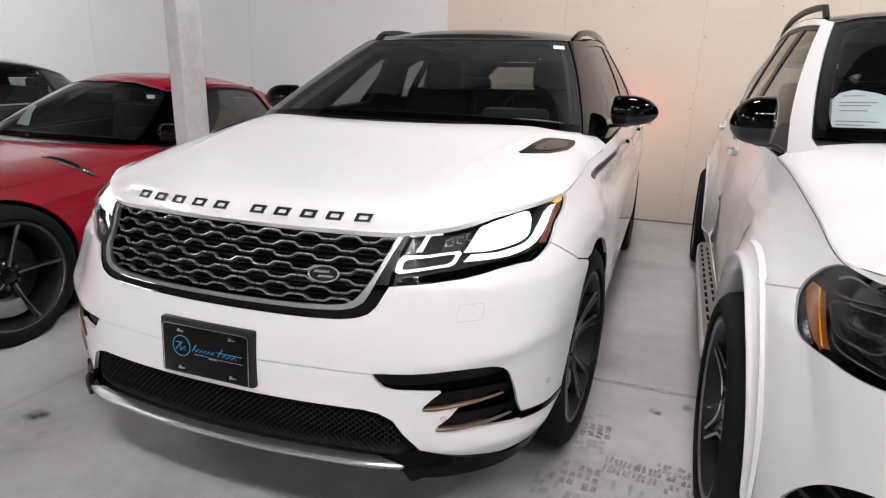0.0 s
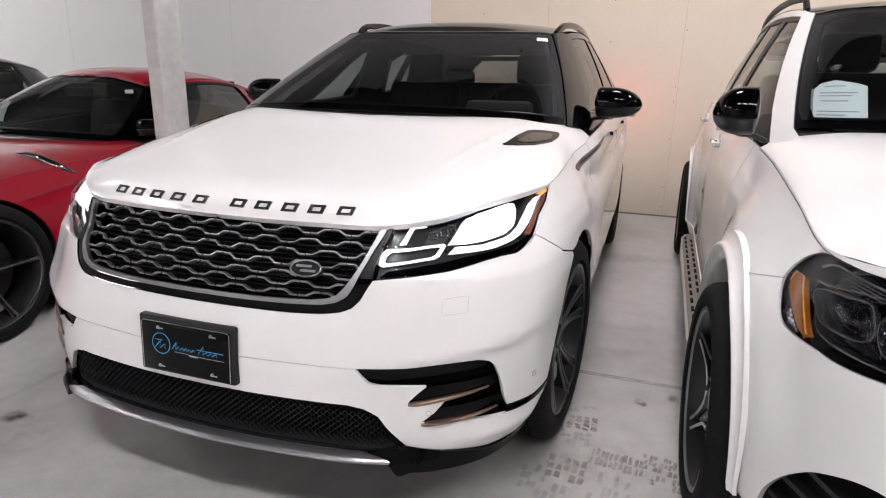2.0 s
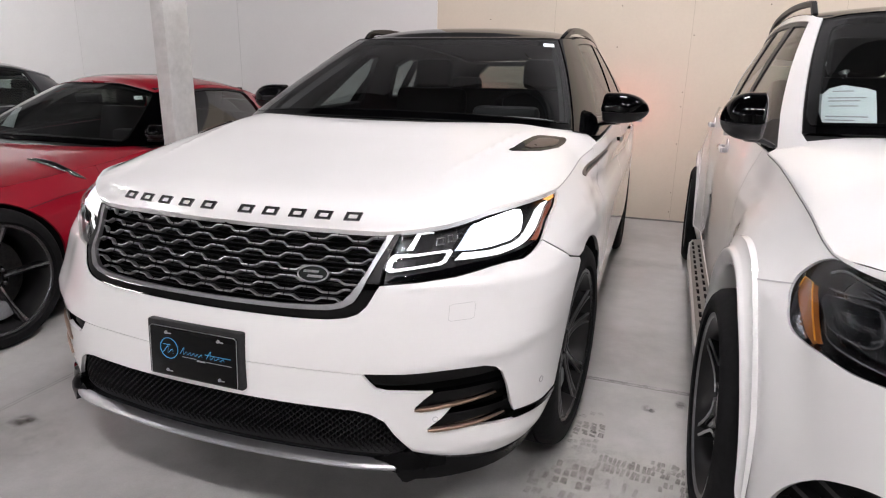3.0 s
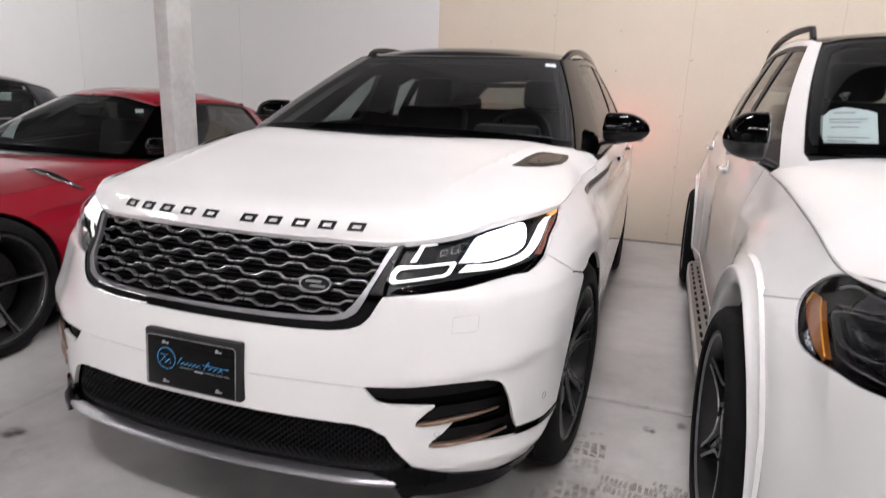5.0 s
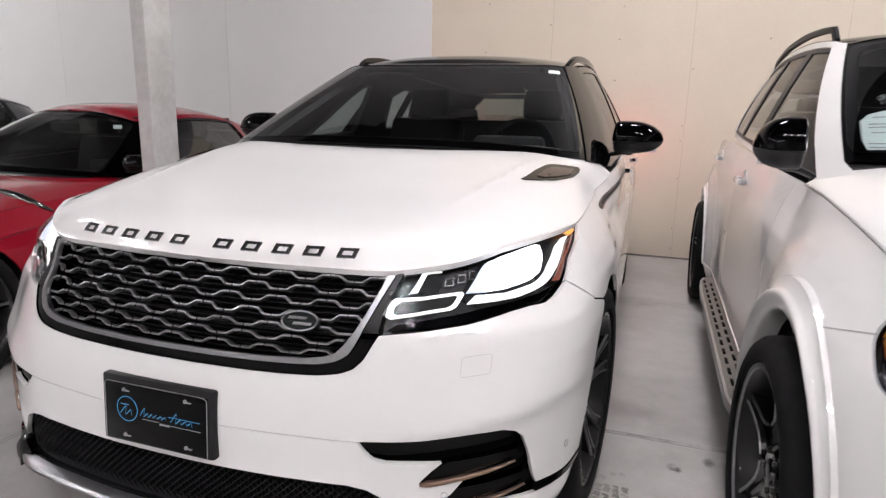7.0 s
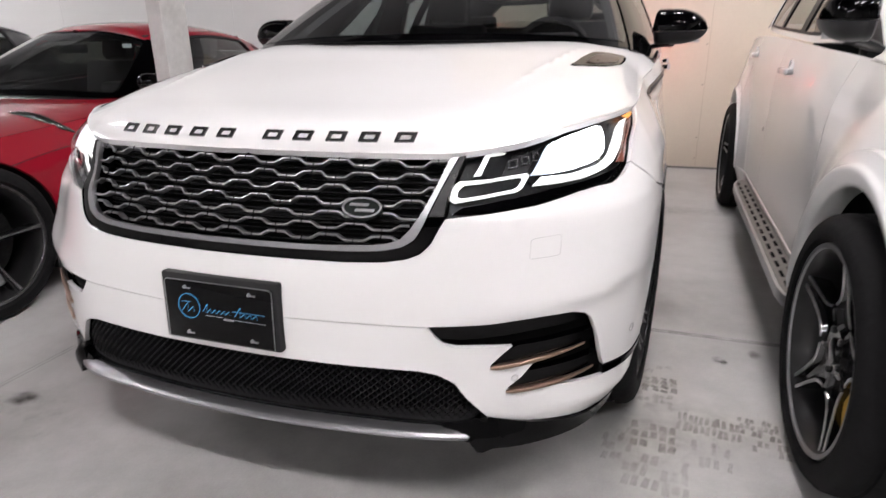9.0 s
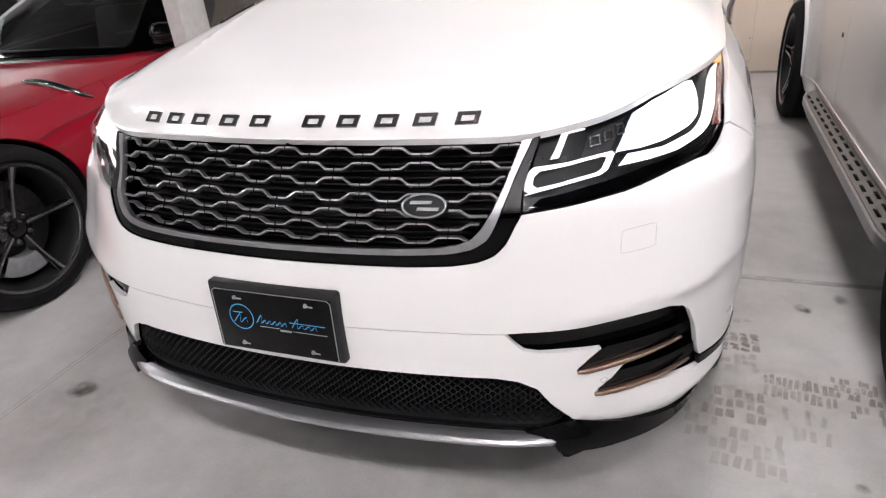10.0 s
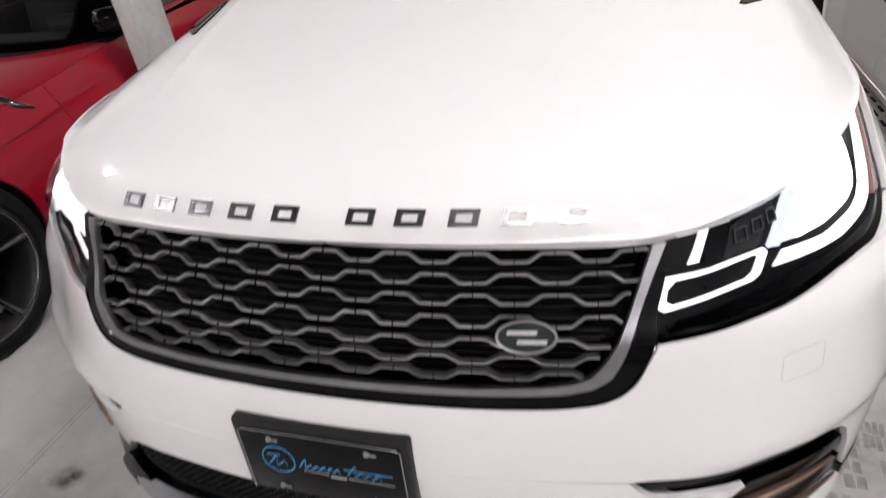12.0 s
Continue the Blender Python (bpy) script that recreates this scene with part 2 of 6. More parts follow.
class Shell:
    """The skin of a car's lower body: s runs round the plan from the nose, z up; the nose points to -y."""

    def __init__(self, plan, front, lower, top, tuck, front_to, side_from, rear_from=None, rear=None):
        full = spline([(-x, y) for x, y in reversed(plan[1:5])] + list(plan), 3000)
        first = int(np.argmin(np.abs(full[:, 0]) + 9 * (full[:, 1] > 1)))
        tang = np.gradient(full, axis=0)
        k = np.ones(41) / 41
        tang = np.stack([np.convolve(np.pad(tang[:, i], 20, mode="edge"), k, "valid") for i in (0, 1)], 1)[first:]
        line = full[first:]
        self.s = np.concatenate([[0], np.cumsum(np.linalg.norm(np.diff(line, axis=0), axis=1))])
        tang /= np.linalg.norm(tang, axis=1)[:, None]
        tang[0] = (1, 0)
        self.line, self.norm = line, np.stack([-tang[:, 1], tang[:, 0]], 1)
        self.front, self.lower, self.top = smooth(*front), smooth(*lower), smooth(*top)
        self.tuck = smooth(*tuck)
        self.rear = smooth(*rear) if rear else None
        self.a, self.b, self.c = front_to, side_from, rear_from or self.s[-1] - 0.7
        self.end = self.s[-1]
        self.ridge = self.offside = None

    def at_y(self, y):
        """The s at which the side's plan passes y."""
        i = np.argmin(np.abs(self.line[:, 1] - y) + (self.line[:, 0] < 0.5) * 9)
        return self.s[i]

    def __call__(self, s, z):
        s, z = np.asarray(s, float), np.asarray(z, float)
        q = np.abs(s)
        x, y = np.interp(q, self.s, self.line[:, 0]), np.interp(q, self.s, self.line[:, 1])
        nx, ny = np.interp(q, self.s, self.norm[:, 0]), np.interp(q, self.s, self.norm[:, 1])
        t = np.clip((q - self.a) / (self.b - self.a), 0, 1)
        w = 1 - t * t * (3 - 2 * t)
        h = self.top(q) - z
        g = np.interp(h, (-.3, 0, .02, .05, .1, .17, .25, .35), (2.6, 1, .9, .72, .43, .16, .04, 0))
        side = self.tuck(q) * np.asarray(g) + self.lower(z)
        back = w * self.front(z) + (1 - w) * side
        if self.ridge:
            back = back - self.ridge(q, z)
        if self.offside:
            back = back + np.where(s < 0, self.offside(q, z), 0)
        if self.rear is not None:
            r = np.clip((q - self.c) / 0.5, 0, 1)
            back = back + r * r * (3 - 2 * r) * self.rear(z)
        x, y = x + nx * back, y + ny * back
        return np.stack([np.where(s < 0, -x, x), y, z + 0 * x], -1)


# ---- building blocks ----
def dens(poly, step, closed=True):
    p = np.array(poly, float)
    out = []
    for i in range(len(p) if closed else len(p) - 1):
        a, b = p[i], p[(i + 1) % len(p)]
        n = max(1, int(math.ceil(np.linalg.norm(b - a) / step)))
        out += [a + (b - a) * k / n for k in range(n)]
    if not closed:
        out.append(p[-1])
    return np.array(out)


def within(pts, poly):
    x, y = pts[:, 0], pts[:, 1]
    r = np.zeros(len(pts), bool)
    n = len(poly)
    for i in range(n):
        (x0, y0), (x1, y1) = poly[i], poly[i - 1]
        if y0 != y1:
            r ^= ((y0 > y) != (y1 > y)) & (x < (x1 - x0) * (y - y0) / (y1 - y0) + x0)
    return r


def both(half):
    """A closed outline that is symmetric about the car's middle, from its half with s >= 0."""
    left = [(-s, z) for s, z in reversed(half) if s > 1e-6]
    return list(half) + left


def surface(fn, u, v, off=0.0):
    e = 2e-3
    p = fn(u, v)
    n = fn.normal(u, v) if isinstance(fn, Fan) else np.cross(fn(u + e, v) - fn(u - e, v), fn(u, v + e) - fn(u, v - e))
    n /= np.linalg.norm(n, axis=-1)[..., None] + 1e-12
    return p + n * (off[..., None] if hasattr(off, "shape") else off), n


def finish(name, verts, faces, normals, mat, parent, label=""):
    me = bpy.data.meshes.new(name)
    me.from_pydata([tuple(v) for v in verts], [], faces)
    me.polygons.foreach_set("use_smooth", [True] * len(faces))
    if normals is not None:
        me.normals_split_custom_set(normals)
    me.materials.append(mat)
    ob = new(name, me)
    if parent:
        ob.parent = parent
    return tagged(ob, label)


def panel(name, fn, outline, mat, parent, label="", holes=(), step=.03, lip=.012, off=0.0, sgn=1):
    """A sheet on the surface fn(u, v), cut to an outline, with its edges turned in by lip."""
    from mathutils.geometry import delaunay_2d_cdt
    outs = [dens(outline, step)] + [dens(h, step) for h in holes]
    lo, hi = outs[0].min(0), outs[0].max(0)
    gx, gy = np.meshgrid(np.arange(lo[0] + step / 2, hi[0], step), np.arange(lo[1] + step / 2, hi[1], step))
    g = np.stack([gx.ravel(), gy.ravel()], 1)
    keep = within(g, outs[0])
    for h in outs[1:]:
        keep &= ~within(g, h)
    g = g[keep]
    edge = np.vstack(outs)
    if len(g):
        d = np.min(np.abs(g[:, None, :] - edge[None]).max(-1), 1)
        g = g[d > step * .45]
    pts = np.vstack([edge, g])
    edges, k = [], 0
    for o in outs:
        edges += [(k + i, k + (i + 1) % len(o)) for i in range(len(o))]
        k += len(o)
    co, _, tri, _, _, _ = delaunay_2d_cdt([Vector(p) for p in pts], edges, [], 0, 1e-6)
    co = np.array([tuple(c) for c in co])
    tri = np.array([t for t in tri if len(t) == 3])
    mid = co[tri].mean(1)
    ok = within(mid, outs[0])
    for h in outs[1:]:
        ok &= ~within(mid, h)
    tri = tri[ok]
    p, n = surface(fn, co[:, 0] * sgn, co[:, 1], off)
    f = np.cross(p[tri[:, 1]] - p[tri[:, 0]], p[tri[:, 2]] - p[tri[:, 0]])
    flip = (f * n[tri[:, 0]]).sum(1) < 0
    tri[flip] = tri[flip][:, ::-1]
    faces = [tuple(int(i) for i in t) for t in tri]
    normals = [tuple(n[i]) for t in faces for i in t]
    verts = list(p)
    if lip:
        seen = {}
        for a, b, c in faces:
            for q in ((a, b), (b, c), (c, a)):
                seen[q] = 1
        for a, b in [q for q in seen if (q[1], q[0]) not in seen]:
            k = len(verts)
            verts += [p[b], p[a], p[a] - n[a] * lip, p[b] - n[b] * lip]
            fn_ = np.cross(verts[k + 1] - verts[k], verts[k + 2] - verts[k])
            fn_ /= np.linalg.norm(fn_) + 1e-12
            faces.append((k, k + 1, k + 2, k + 3))
            normals += [tuple(fn_)] * 4
    return finish(name, verts, faces, normals, mat, parent, label)


def sheet(name, fn, us, vs, mat, parent, label="", off=0.0, closed=False):
    """A regular grid on fn(u, v)."""
    u, v = np.meshgrid(us, vs, indexing="ij")
    p, n = surface(fn, u, v, off)
    a, b = u.shape
    verts, nn = p.reshape(-1, 3), n.reshape(-1, 3)
    faces = []
    for i in range(a - 1):
        for j in range(b - 1):
            q = (i * b + j, (i + 1) * b + j, (i + 1) * b + j + 1, i * b + j + 1)
            r = np.cross(verts[q[1]] - verts[q[0]], verts[q[2]] - verts[q[0]])
            if np.dot(r, nn[q[0]]) < 0:
                q = q[::-1]
            faces.append(q)
    normals = [tuple(nn[i]) for f in faces for i in f]
    return finish(name, verts, faces, normals, mat, parent, label)


class Geo:
    """Collects pieces of one mesh."""

    def __init__(self):
        self.v, self.f = [], []

    def add(self, verts, faces):
        k = len(self.v)
        self.v += [tuple(v) for v in verts]
        self.f += [tuple(i + k for i in f) for f in faces]
        return self

    def box(self, c, size, bev=0.0, rot=None):
        bm = bmesh.new()
        bmesh.ops.create_cube(bm, size=1)
        bmesh.ops.scale(bm, vec=size, verts=bm.verts)
        if bev:
            bmesh.ops.bevel(bm, geom=bm.edges, offset=bev, segments=2, affect="EDGES", profile=.5)
        m = Matrix.Translation(c) @ (rot or Matrix())
        bm.verts.index_update()
        self.add([m @ v.co for v in bm.verts], [[v.index for v in f.verts] for f in bm.faces])
        bm.free()
        return self

    def sweep(self, path, normals, section, closed=False, scale=None):
        """Sweeps a section (across, out) along a path on a surface."""
        p, n = np.asarray(path, float), np.asarray(normals, float)
        t = np.gradient(p, axis=0) if not closed else np.roll(p, -1, 0) - np.roll(p, 1, 0)
        t /= np.linalg.norm(t, axis=1)[:, None] + 1e-12
        b = np.cross(n, t)
        b /= np.linalg.norm(b, axis=1)[:, None] + 1e-12
        m = np.cross(t, b)
        sec = np.array(section, float)
        k = len(sec)
        verts = []
        for i in range(len(p)):
            q = sec * (scale[i] if scale is not None else 1)
            verts += list(p[i] + q[:, :1] * b[i] + q[:, 1:] * m[i])
        faces, c = [], len(p)
        for i in range(c if closed else c - 1):
            for j in range(k):
                a0, a1 = i * k + j, i * k + (j + 1) % k
                b0, b1 = ((i + 1) % c) * k + j, ((i + 1) % c) * k + (j + 1) % k
                faces.append((a0, a1, b1, b0))
        if not closed:
            faces += [tuple(range(k - 1, -1, -1)), tuple((c - 1) * k + j for j in range(k))]
        return self.add(verts, faces)

    def lathe(self, prof, n=48, axis="x", at=(0, 0, 0), arc=None):
        """Turns a profile of (along, radius) about an axis."""
        k, verts = len(prof), []
        a0, a1 = arc or (0, 2 * math.pi)
        for i in range(n + (1 if arc else 0)):
            a = a0 + (a1 - a0) * i / n
            for h, r in prof:
                c, s = r * math.cos(a), r * math.sin(a)
                q = {"x": (h, c, s), "y": (s, h, c), "z": (c, s, h)}[axis]
                verts.append((q[0] + at[0], q[1] + at[1], q[2] + at[2]))
        faces = []
        for i in range(n):
            i2 = (i + 1) if arc else (i + 1) % n
            for j in range(k - 1):
                faces.append((i * k + j, i2 * k + j, i2 * k + j + 1, i * k + j + 1))
        return self.add(verts, faces)

    def prism(self, poly, fn, d0, d1):
        """Raises a flat outline in (u, v) between the heights d0 and d1 over fn(u, v, d)."""
        n = len(poly)
        verts = [fn(u, v, d0) for u, v in poly] + [fn(u, v, d1) for u, v in poly]
        faces = [(i, (i + 1) % n, n + (i + 1) % n, n + i) for i in range(n)]
        return self.add(verts, faces + [tuple(range(n, 2 * n)), tuple(range(n - 1, -1, -1))])

    def done(self, name, mat, parent=None, label="", sharp=35, flat=False):
        bm = bmesh.new()
        vs = [bm.verts.new(v) for v in self.v]
        for f in self.f:
            try:
                bm.faces.new([vs[i] for i in f])
            except ValueError:
                pass
        bmesh.ops.remove_doubles(bm, verts=bm.verts, dist=1e-5)
        bmesh.ops.recalc_face_normals(bm, faces=bm.faces)
        for f in bm.faces:
            f.smooth = not flat
        for e in bm.edges:
            if len(e.link_faces) == 2 and e.calc_face_angle(0) > radians(sharp):
                e.smooth = False
        me = bpy.data.meshes.new(name)
        bm.to_mesh(me)
        bm.free()
        me.materials.append(mat)
        ob = new(name, me)
        if parent:
            ob.parent = parent
        return tagged(ob, label)


def thing(name, label, category, at=(0, 0, 0), turn=0, group="", kind=""):
    ob = new(name)
    ob.matrix_basis = pose(*at, 0, 0, turn)
    return tagged(ob, label, category, group, kind)


def ring(n, a, b, c=(0, 0)):
    return [(c[0] + a * math.cos(2 * math.pi * i / n), c[1] + b * math.sin(2 * math.pi * i / n)) for i in range(n)]


# ---- car parts that all cars share ----
class Fan:
    """A top skin between the edge of a shell and a spine on the middle plane: a bonnet or a roof."""

    def __init__(self, edge, crown, power, spine, u1, grow=1.0):
        self.edge, self.crown, self.p, self.spine, self.u1, self.grow, self.fold = edge, smooth(*crown), power, spine, u1, grow, None
        u = np.linspace(0, u1, 800)
        e = edge(u)
        y = np.maximum.accumulate(e[:, 1] + np.arange(800) * 1e-7)
        self.ey, self.ex, self.ez = y, e[:, 0], e[:, 2]
        k = int(np.argmax(e[:, 0] > .93 * e[:, 0].max()))
        self.bx, self.by = np.maximum.accumulate(e[:k, 0]), e[:k, 1]

    def height(self, x, y):
        front = np.interp(np.abs(x), self.bx, self.by)
        back = np.maximum(y - front, 0)
        yy = y - (front - self.by[0]) * np.exp(-back / .30)
        xe, ze = np.interp(y, self.ey, self.ex), np.interp(y, self.ey, self.ez)
        r = np.clip(np.abs(x) / np.maximum(xe, 1e-3), 0, 1)
        c = np.maximum(self.crown(yy), ze)
        z = c - (c - ze) * r ** self.p
        if self.fold:
            z = z + self.fold(np.abs(x), y)
        return z

    def __call__(self, u, v):
        e = self.edge(u)
        w = np.clip(v, 0, 1) ** self.grow + np.minimum(v, 0)
        q = np.abs(u) / self.u1
        yc = self.spine[0] + (self.spine[1] - self.spine[0]) * q
        x, y = e[..., 0] * (1 - w), e[..., 1] + (yc - e[..., 1]) * w
        z = self.height(x, y)
        return np.stack([x, y, z], -1)

    def normal(self, u, v):
        p = self(u, v)
        x, y, e = p[..., 0] * .997, p[..., 1], 3e-3
        k = np.maximum(np.interp(y, self.ey, self.ex), 1e-3)
        x = np.clip(x, -k + e, k - e)
        gx = (self.height(x + e, y) - self.height(x - e, y)) / (2 * e)
        gy = (self.height(x, y + e) - self.height(x, y - e)) / (2 * e)
        return np.stack([-gx, -gy, np.ones_like(gx)], -1)

    def flat(self, x, y):
        return np.stack([x, y, self.height(x, y)], -1)


class Cabin:
    """The ring of glass and pillars: low and high lines of the same number of points, from the windscreen's middle to the back's."""

    def __init__(self, low, high, bulge=.02):
        d = spline([(*a, *b) for a, b in zip(low, high)], 1200)
        self.s = np.concatenate([[0], np.cumsum(np.linalg.norm(np.diff(d[:, :3], axis=0), axis=1))])
        self.d, self.bulge = d, bulge
        idx = [int(np.argmin(np.abs(d[:, :3] - np.array(a)).sum(1))) for a in low]
        self.knots = self.s[idx]

    def __call__(self, u, v):
        u, v = np.asarray(u, float), np.asarray(v, float)
        q = np.abs(u)
        c = np.stack([np.interp(q, self.s, self.d[:, i]) for i in range(6)], -1)
        p = c[..., :3] + (c[..., 3:] - c[..., :3]) * v[..., None]
        a, b = self.s, self.d
        t = np.stack([np.interp(q + .03, a, b[:, i]) - np.interp(q - .03, a, b[:, i]) for i in (0, 1)], -1)
        t /= np.linalg.norm(t, axis=-1)[..., None] + 1e-9
        k = self.bulge * 4 * v * (1 - v)
        p[..., 0] += t[..., 1] * k
        p[..., 1] -= t[..., 0] * k
        p[..., 0] *= np.where(u < 0, -1, 1)
        return p

    def rim(self, u):
        return self(u, np.ones_like(np.asarray(u, float)))


def arch(s0, z0, r, z_low, a0=None):
    """Points of a wheel arch, from its front foot over the top to its rear foot."""
    a = math.asin((z_low - z0) / r)
    return [(s0 - r * math.cos(t), z0 + r * math.sin(t)) for t in np.linspace(a, math.pi - a, 25)]


def tyre_profile(R, w, rim):
    h = w / 2
    return [(-h * .78, rim), (-h * .98, rim + .02), (-h, (R + rim) / 2), (-h * .93, R - .022), (-h * .80, R - .006), (-h * .56, R), (-h * .54, R - .006), (-h * .46, R - .006), (-h * .44, R), (-.010, R + .001), (-.008, R - .006), (.008, R - .006), (.010, R + .001), (h * .44, R), (h * .46, R - .006), (h * .54, R - .006), (h * .56, R),
            (h * .80, R - .006), (h * .93, R - .022), (h, (R + rim) / 2), (h * .98, rim + .02), (h * .78, rim)]


def star_spokes(hub, spokes, rim, x_in, x_out, style, face):
    """Spokes that are broad at the hub and run to a narrow end, with a bright ridge along either edge."""
    r = np.array((.03, .07, .095, .105, .115, .13, .15, .175, .205, .235, rim - .004))
    full = r * math.tan(math.pi / spokes)
    half = np.where(r < .10, full * 1.0, np.interp(r, (.10, .115, .13, .15, .20, rim), (.071, .055, .043, .034, .026, .021)))
    f = (r - r[0]) / (r[-1] - r[0])
    xx = x_in + (x_out - x_in) * f ** 2.0
    for i in range(spokes):
        a = 2 * math.pi * i / spokes
        out, side = np.array((0, math.cos(a), math.sin(a))), np.array((0, -math.sin(a), math.cos(a)))
        sec = [(-1, 0, -.045), (-1, 0, 0), (-1, .010, .002), (-1, .016, -.012), (0, 0, -.016), (1, -.016, -.012), (1, -.010, .002), (1, 0, 0), (1, 0, -.045)]
        verts = [out * r[j] + side * (c * half[j] + d) + np.array((xx[j] + o, 0, 0)) for j in range(len(r)) for c, d, o in sec]
        n = len(sec)
        Geo().add(verts, [(j * n + m, j * n + m + 1, (j + 1) * n + m + 1, (j + 1) * n + m) for j in range(len(r) - 1) for m in range(n - 1)]).done("spoke", style, hub, "spoke of the rim")
        cut = Geo()
        for sg in (-1, 1):
            ks = range(3, len(r))
            sec2 = [(-.0005, -.001), (.0005, .0035), (-.0085, .0045), (-.0105, .001)]
            verts = [out * r[j] + side * sg * (half[j] + d) + np.array((xx[j] + o, 0, 0)) for j in ks for d, o in sec2]
            cut.add(verts, [(j * 4 + m, j * 4 + m + 1, (j + 1) * 4 + m + 1, (j + 1) * 4 + m) for j in range(len(ks) - 1) for m in range(3)])
        cut.done("spoke_face", face, hub, "satin edge of the spoke")


def plain_spokes(hub, spokes, rim, x_in, x_out, style, face, twin, wide, strips):
    for i in range(spokes):
        a = 2 * math.pi * i / spokes
        body, cut = Geo(), Geo()
        for k in ((-1, 1) if twin else (0,)):
            a_out = a + k * twin * .5
            a_in = a + k * (.14 if twin else 0)
            r = np.linspace(.045, rim - .006, 9)
            f = (r - r[0]) / (r[-1] - r[0])
            ang = a_in + (a_out - a_in) * f ** .9
            xx = x_in + (x_out - x_in) * f ** 2.0 + .004
            path = np.stack([xx, r * np.cos(ang), r * np.sin(ang)], 1)
            wd = wide * (1.0 - .35 * np.sin(f * math.pi)) * (.8 + .35 * f)
            sec = [(-1, -.035), (-.8, 0), (-.55, .004), (.55, .004), (.8, 0), (1, -.035)]
            verts = []
            for j in range(9):
                t_ = np.array((-math.sin(ang[j]), math.cos(ang[j])))
                for c, o in sec:
                    q = path[j] + np.array((o, *(t_ * c * wd[j] * .5)))
                    verts.append(q)
            faces = [(j * 6 + m, j * 6 + m + 1, (j + 1) * 6 + m + 1, (j + 1) * 6 + m) for j in range(8) for m in range(5)]
            body.add(verts, faces)
            if face:
                for strip in strips:
                    verts = []
                    for j in range(9):
                        t_ = np.array((-math.sin(ang[j]), math.cos(ang[j])))
                        for c, o in zip(strip, (.0, .0065, .0065, .0)):
                            verts.append(path[j] + np.array((o, *(t_ * c * wd[j] * .5))))
                    cut.add(verts, [(j * 4 + m, j * 4 + m + 1, (j + 1) * 4 + m + 1, (j + 1) * 4 + m) for j in range(8) for m in range(3)])
        spoke = body.done("spoke", style, hub, "spoke of the rim")
        if face:
            cut.done("spoke_face", face, hub, "machined spoke face")


def wheel(parent, at, R, w, rim, spokes, twin, style, face=None, side=1, caliper=CAST, spin=0.0, dish=.02, turn=0.0, wide=.030, star=False, lip=None, strips=((-.10, -.02, .62, .74),)):
    """A wheel whose outer face looks along +x (side 1) or -x."""
    hub = new("wheel")
    hub.parent = parent
    hub.matrix_basis = pose(*at, 0, 0, (0 if side > 0 else 180) + turn) @ pose(0, 0, 0, spin)
    tagged(hub, "black tyre on an alloy rim with %d spokes" % spokes)
    Geo().lathe(tyre_profile(R, w, rim), 72).done("tyre", RUBBER, hub, "black rubber tyre")
    h = w / 2
    Geo().lathe([(h * .80, rim + .012), (h * .90, rim + .008), (h * .92, rim - .004), (h * .8, rim - .016), (h * .3, rim - .035), (-h * .7, rim - .03), (-h * .8, rim)], 72
                ).done("rim_barrel", RIM_DARK, hub, "rim barrel")
    if face:
        Geo().lathe([(h * .86, rim + .010), (h * .925, rim + .006), (h * .925, rim - .005), (h * .88, rim - .008)], 72).done("rim_lip", lip or face, hub, "satin rim lip")
    x_out, x_in = h * .80, h * .80 - dish
    if star:
        star_spokes(hub, spokes, rim, x_in, x_out, style, face)
    else:
        plain_spokes(hub, spokes, rim, x_in, x_out, style, face, twin, wide, strips)
    Geo().lathe([(x_in - .04, .085), (x_in - .005, .075), (x_in + .006, .06), (x_in + .004, .036), (x_in + .012, .034), (x_in + .014, .028), (x_in + .015, .0005)], 36
                ).done("hub_cap", style, hub, "centre cap of the rim")
    for i in range(5):
        a = 2 * math.pi * (i + .5) / 5
        Geo().lathe([(x_in - .01, .011), (x_in + .010, .010), (x_in + .012, .007), (x_in + .012, .0005)], 6, "x", (0, .056 * math.cos(a), .056 * math.sin(a))).done("wheel_nut", STEEL, hub, "steel wheel nut")
    Geo().lathe([(-.02, .19), (.006, .19), (.006, .10), (.012, .085), (.012, .0005)], 48).done("brake_disc", STEEL, hub, "steel brake disc")
    cal = Geo()
    cal.lathe([(-.05, .125), (.07, .125), (.075, .135), (.075, .195), (.07, .205), (-.05, .205), (-.05, .125)], 14, "x", arc=(radians(298 - spin), radians(338 - spin)) if star else (radians(228), radians(288)))
    cal.done("brake_caliper", caliper, hub, "brake caliper behind the spokes")
    return hub


def seat(parent, x, y, z, w=.50, mat=LEATHER):
    g = new("front_seat")
    g.parent = parent
    g.matrix_basis = pose(x, y, z)
    Geo().box((0, -.10, .05), (w, .52, .16), .05).done("seat_cushion", mat, g)
    Geo().box((0, .22, .38), (w, .14, .62), .05, pose(0, 0, 0, -14)).done("seat_back", mat, g)
    Geo().box((0, .325, .78), (.26, .10, .19), .04, pose(0, 0, 0, -10)).done("head_restraint", mat, g)
    return g


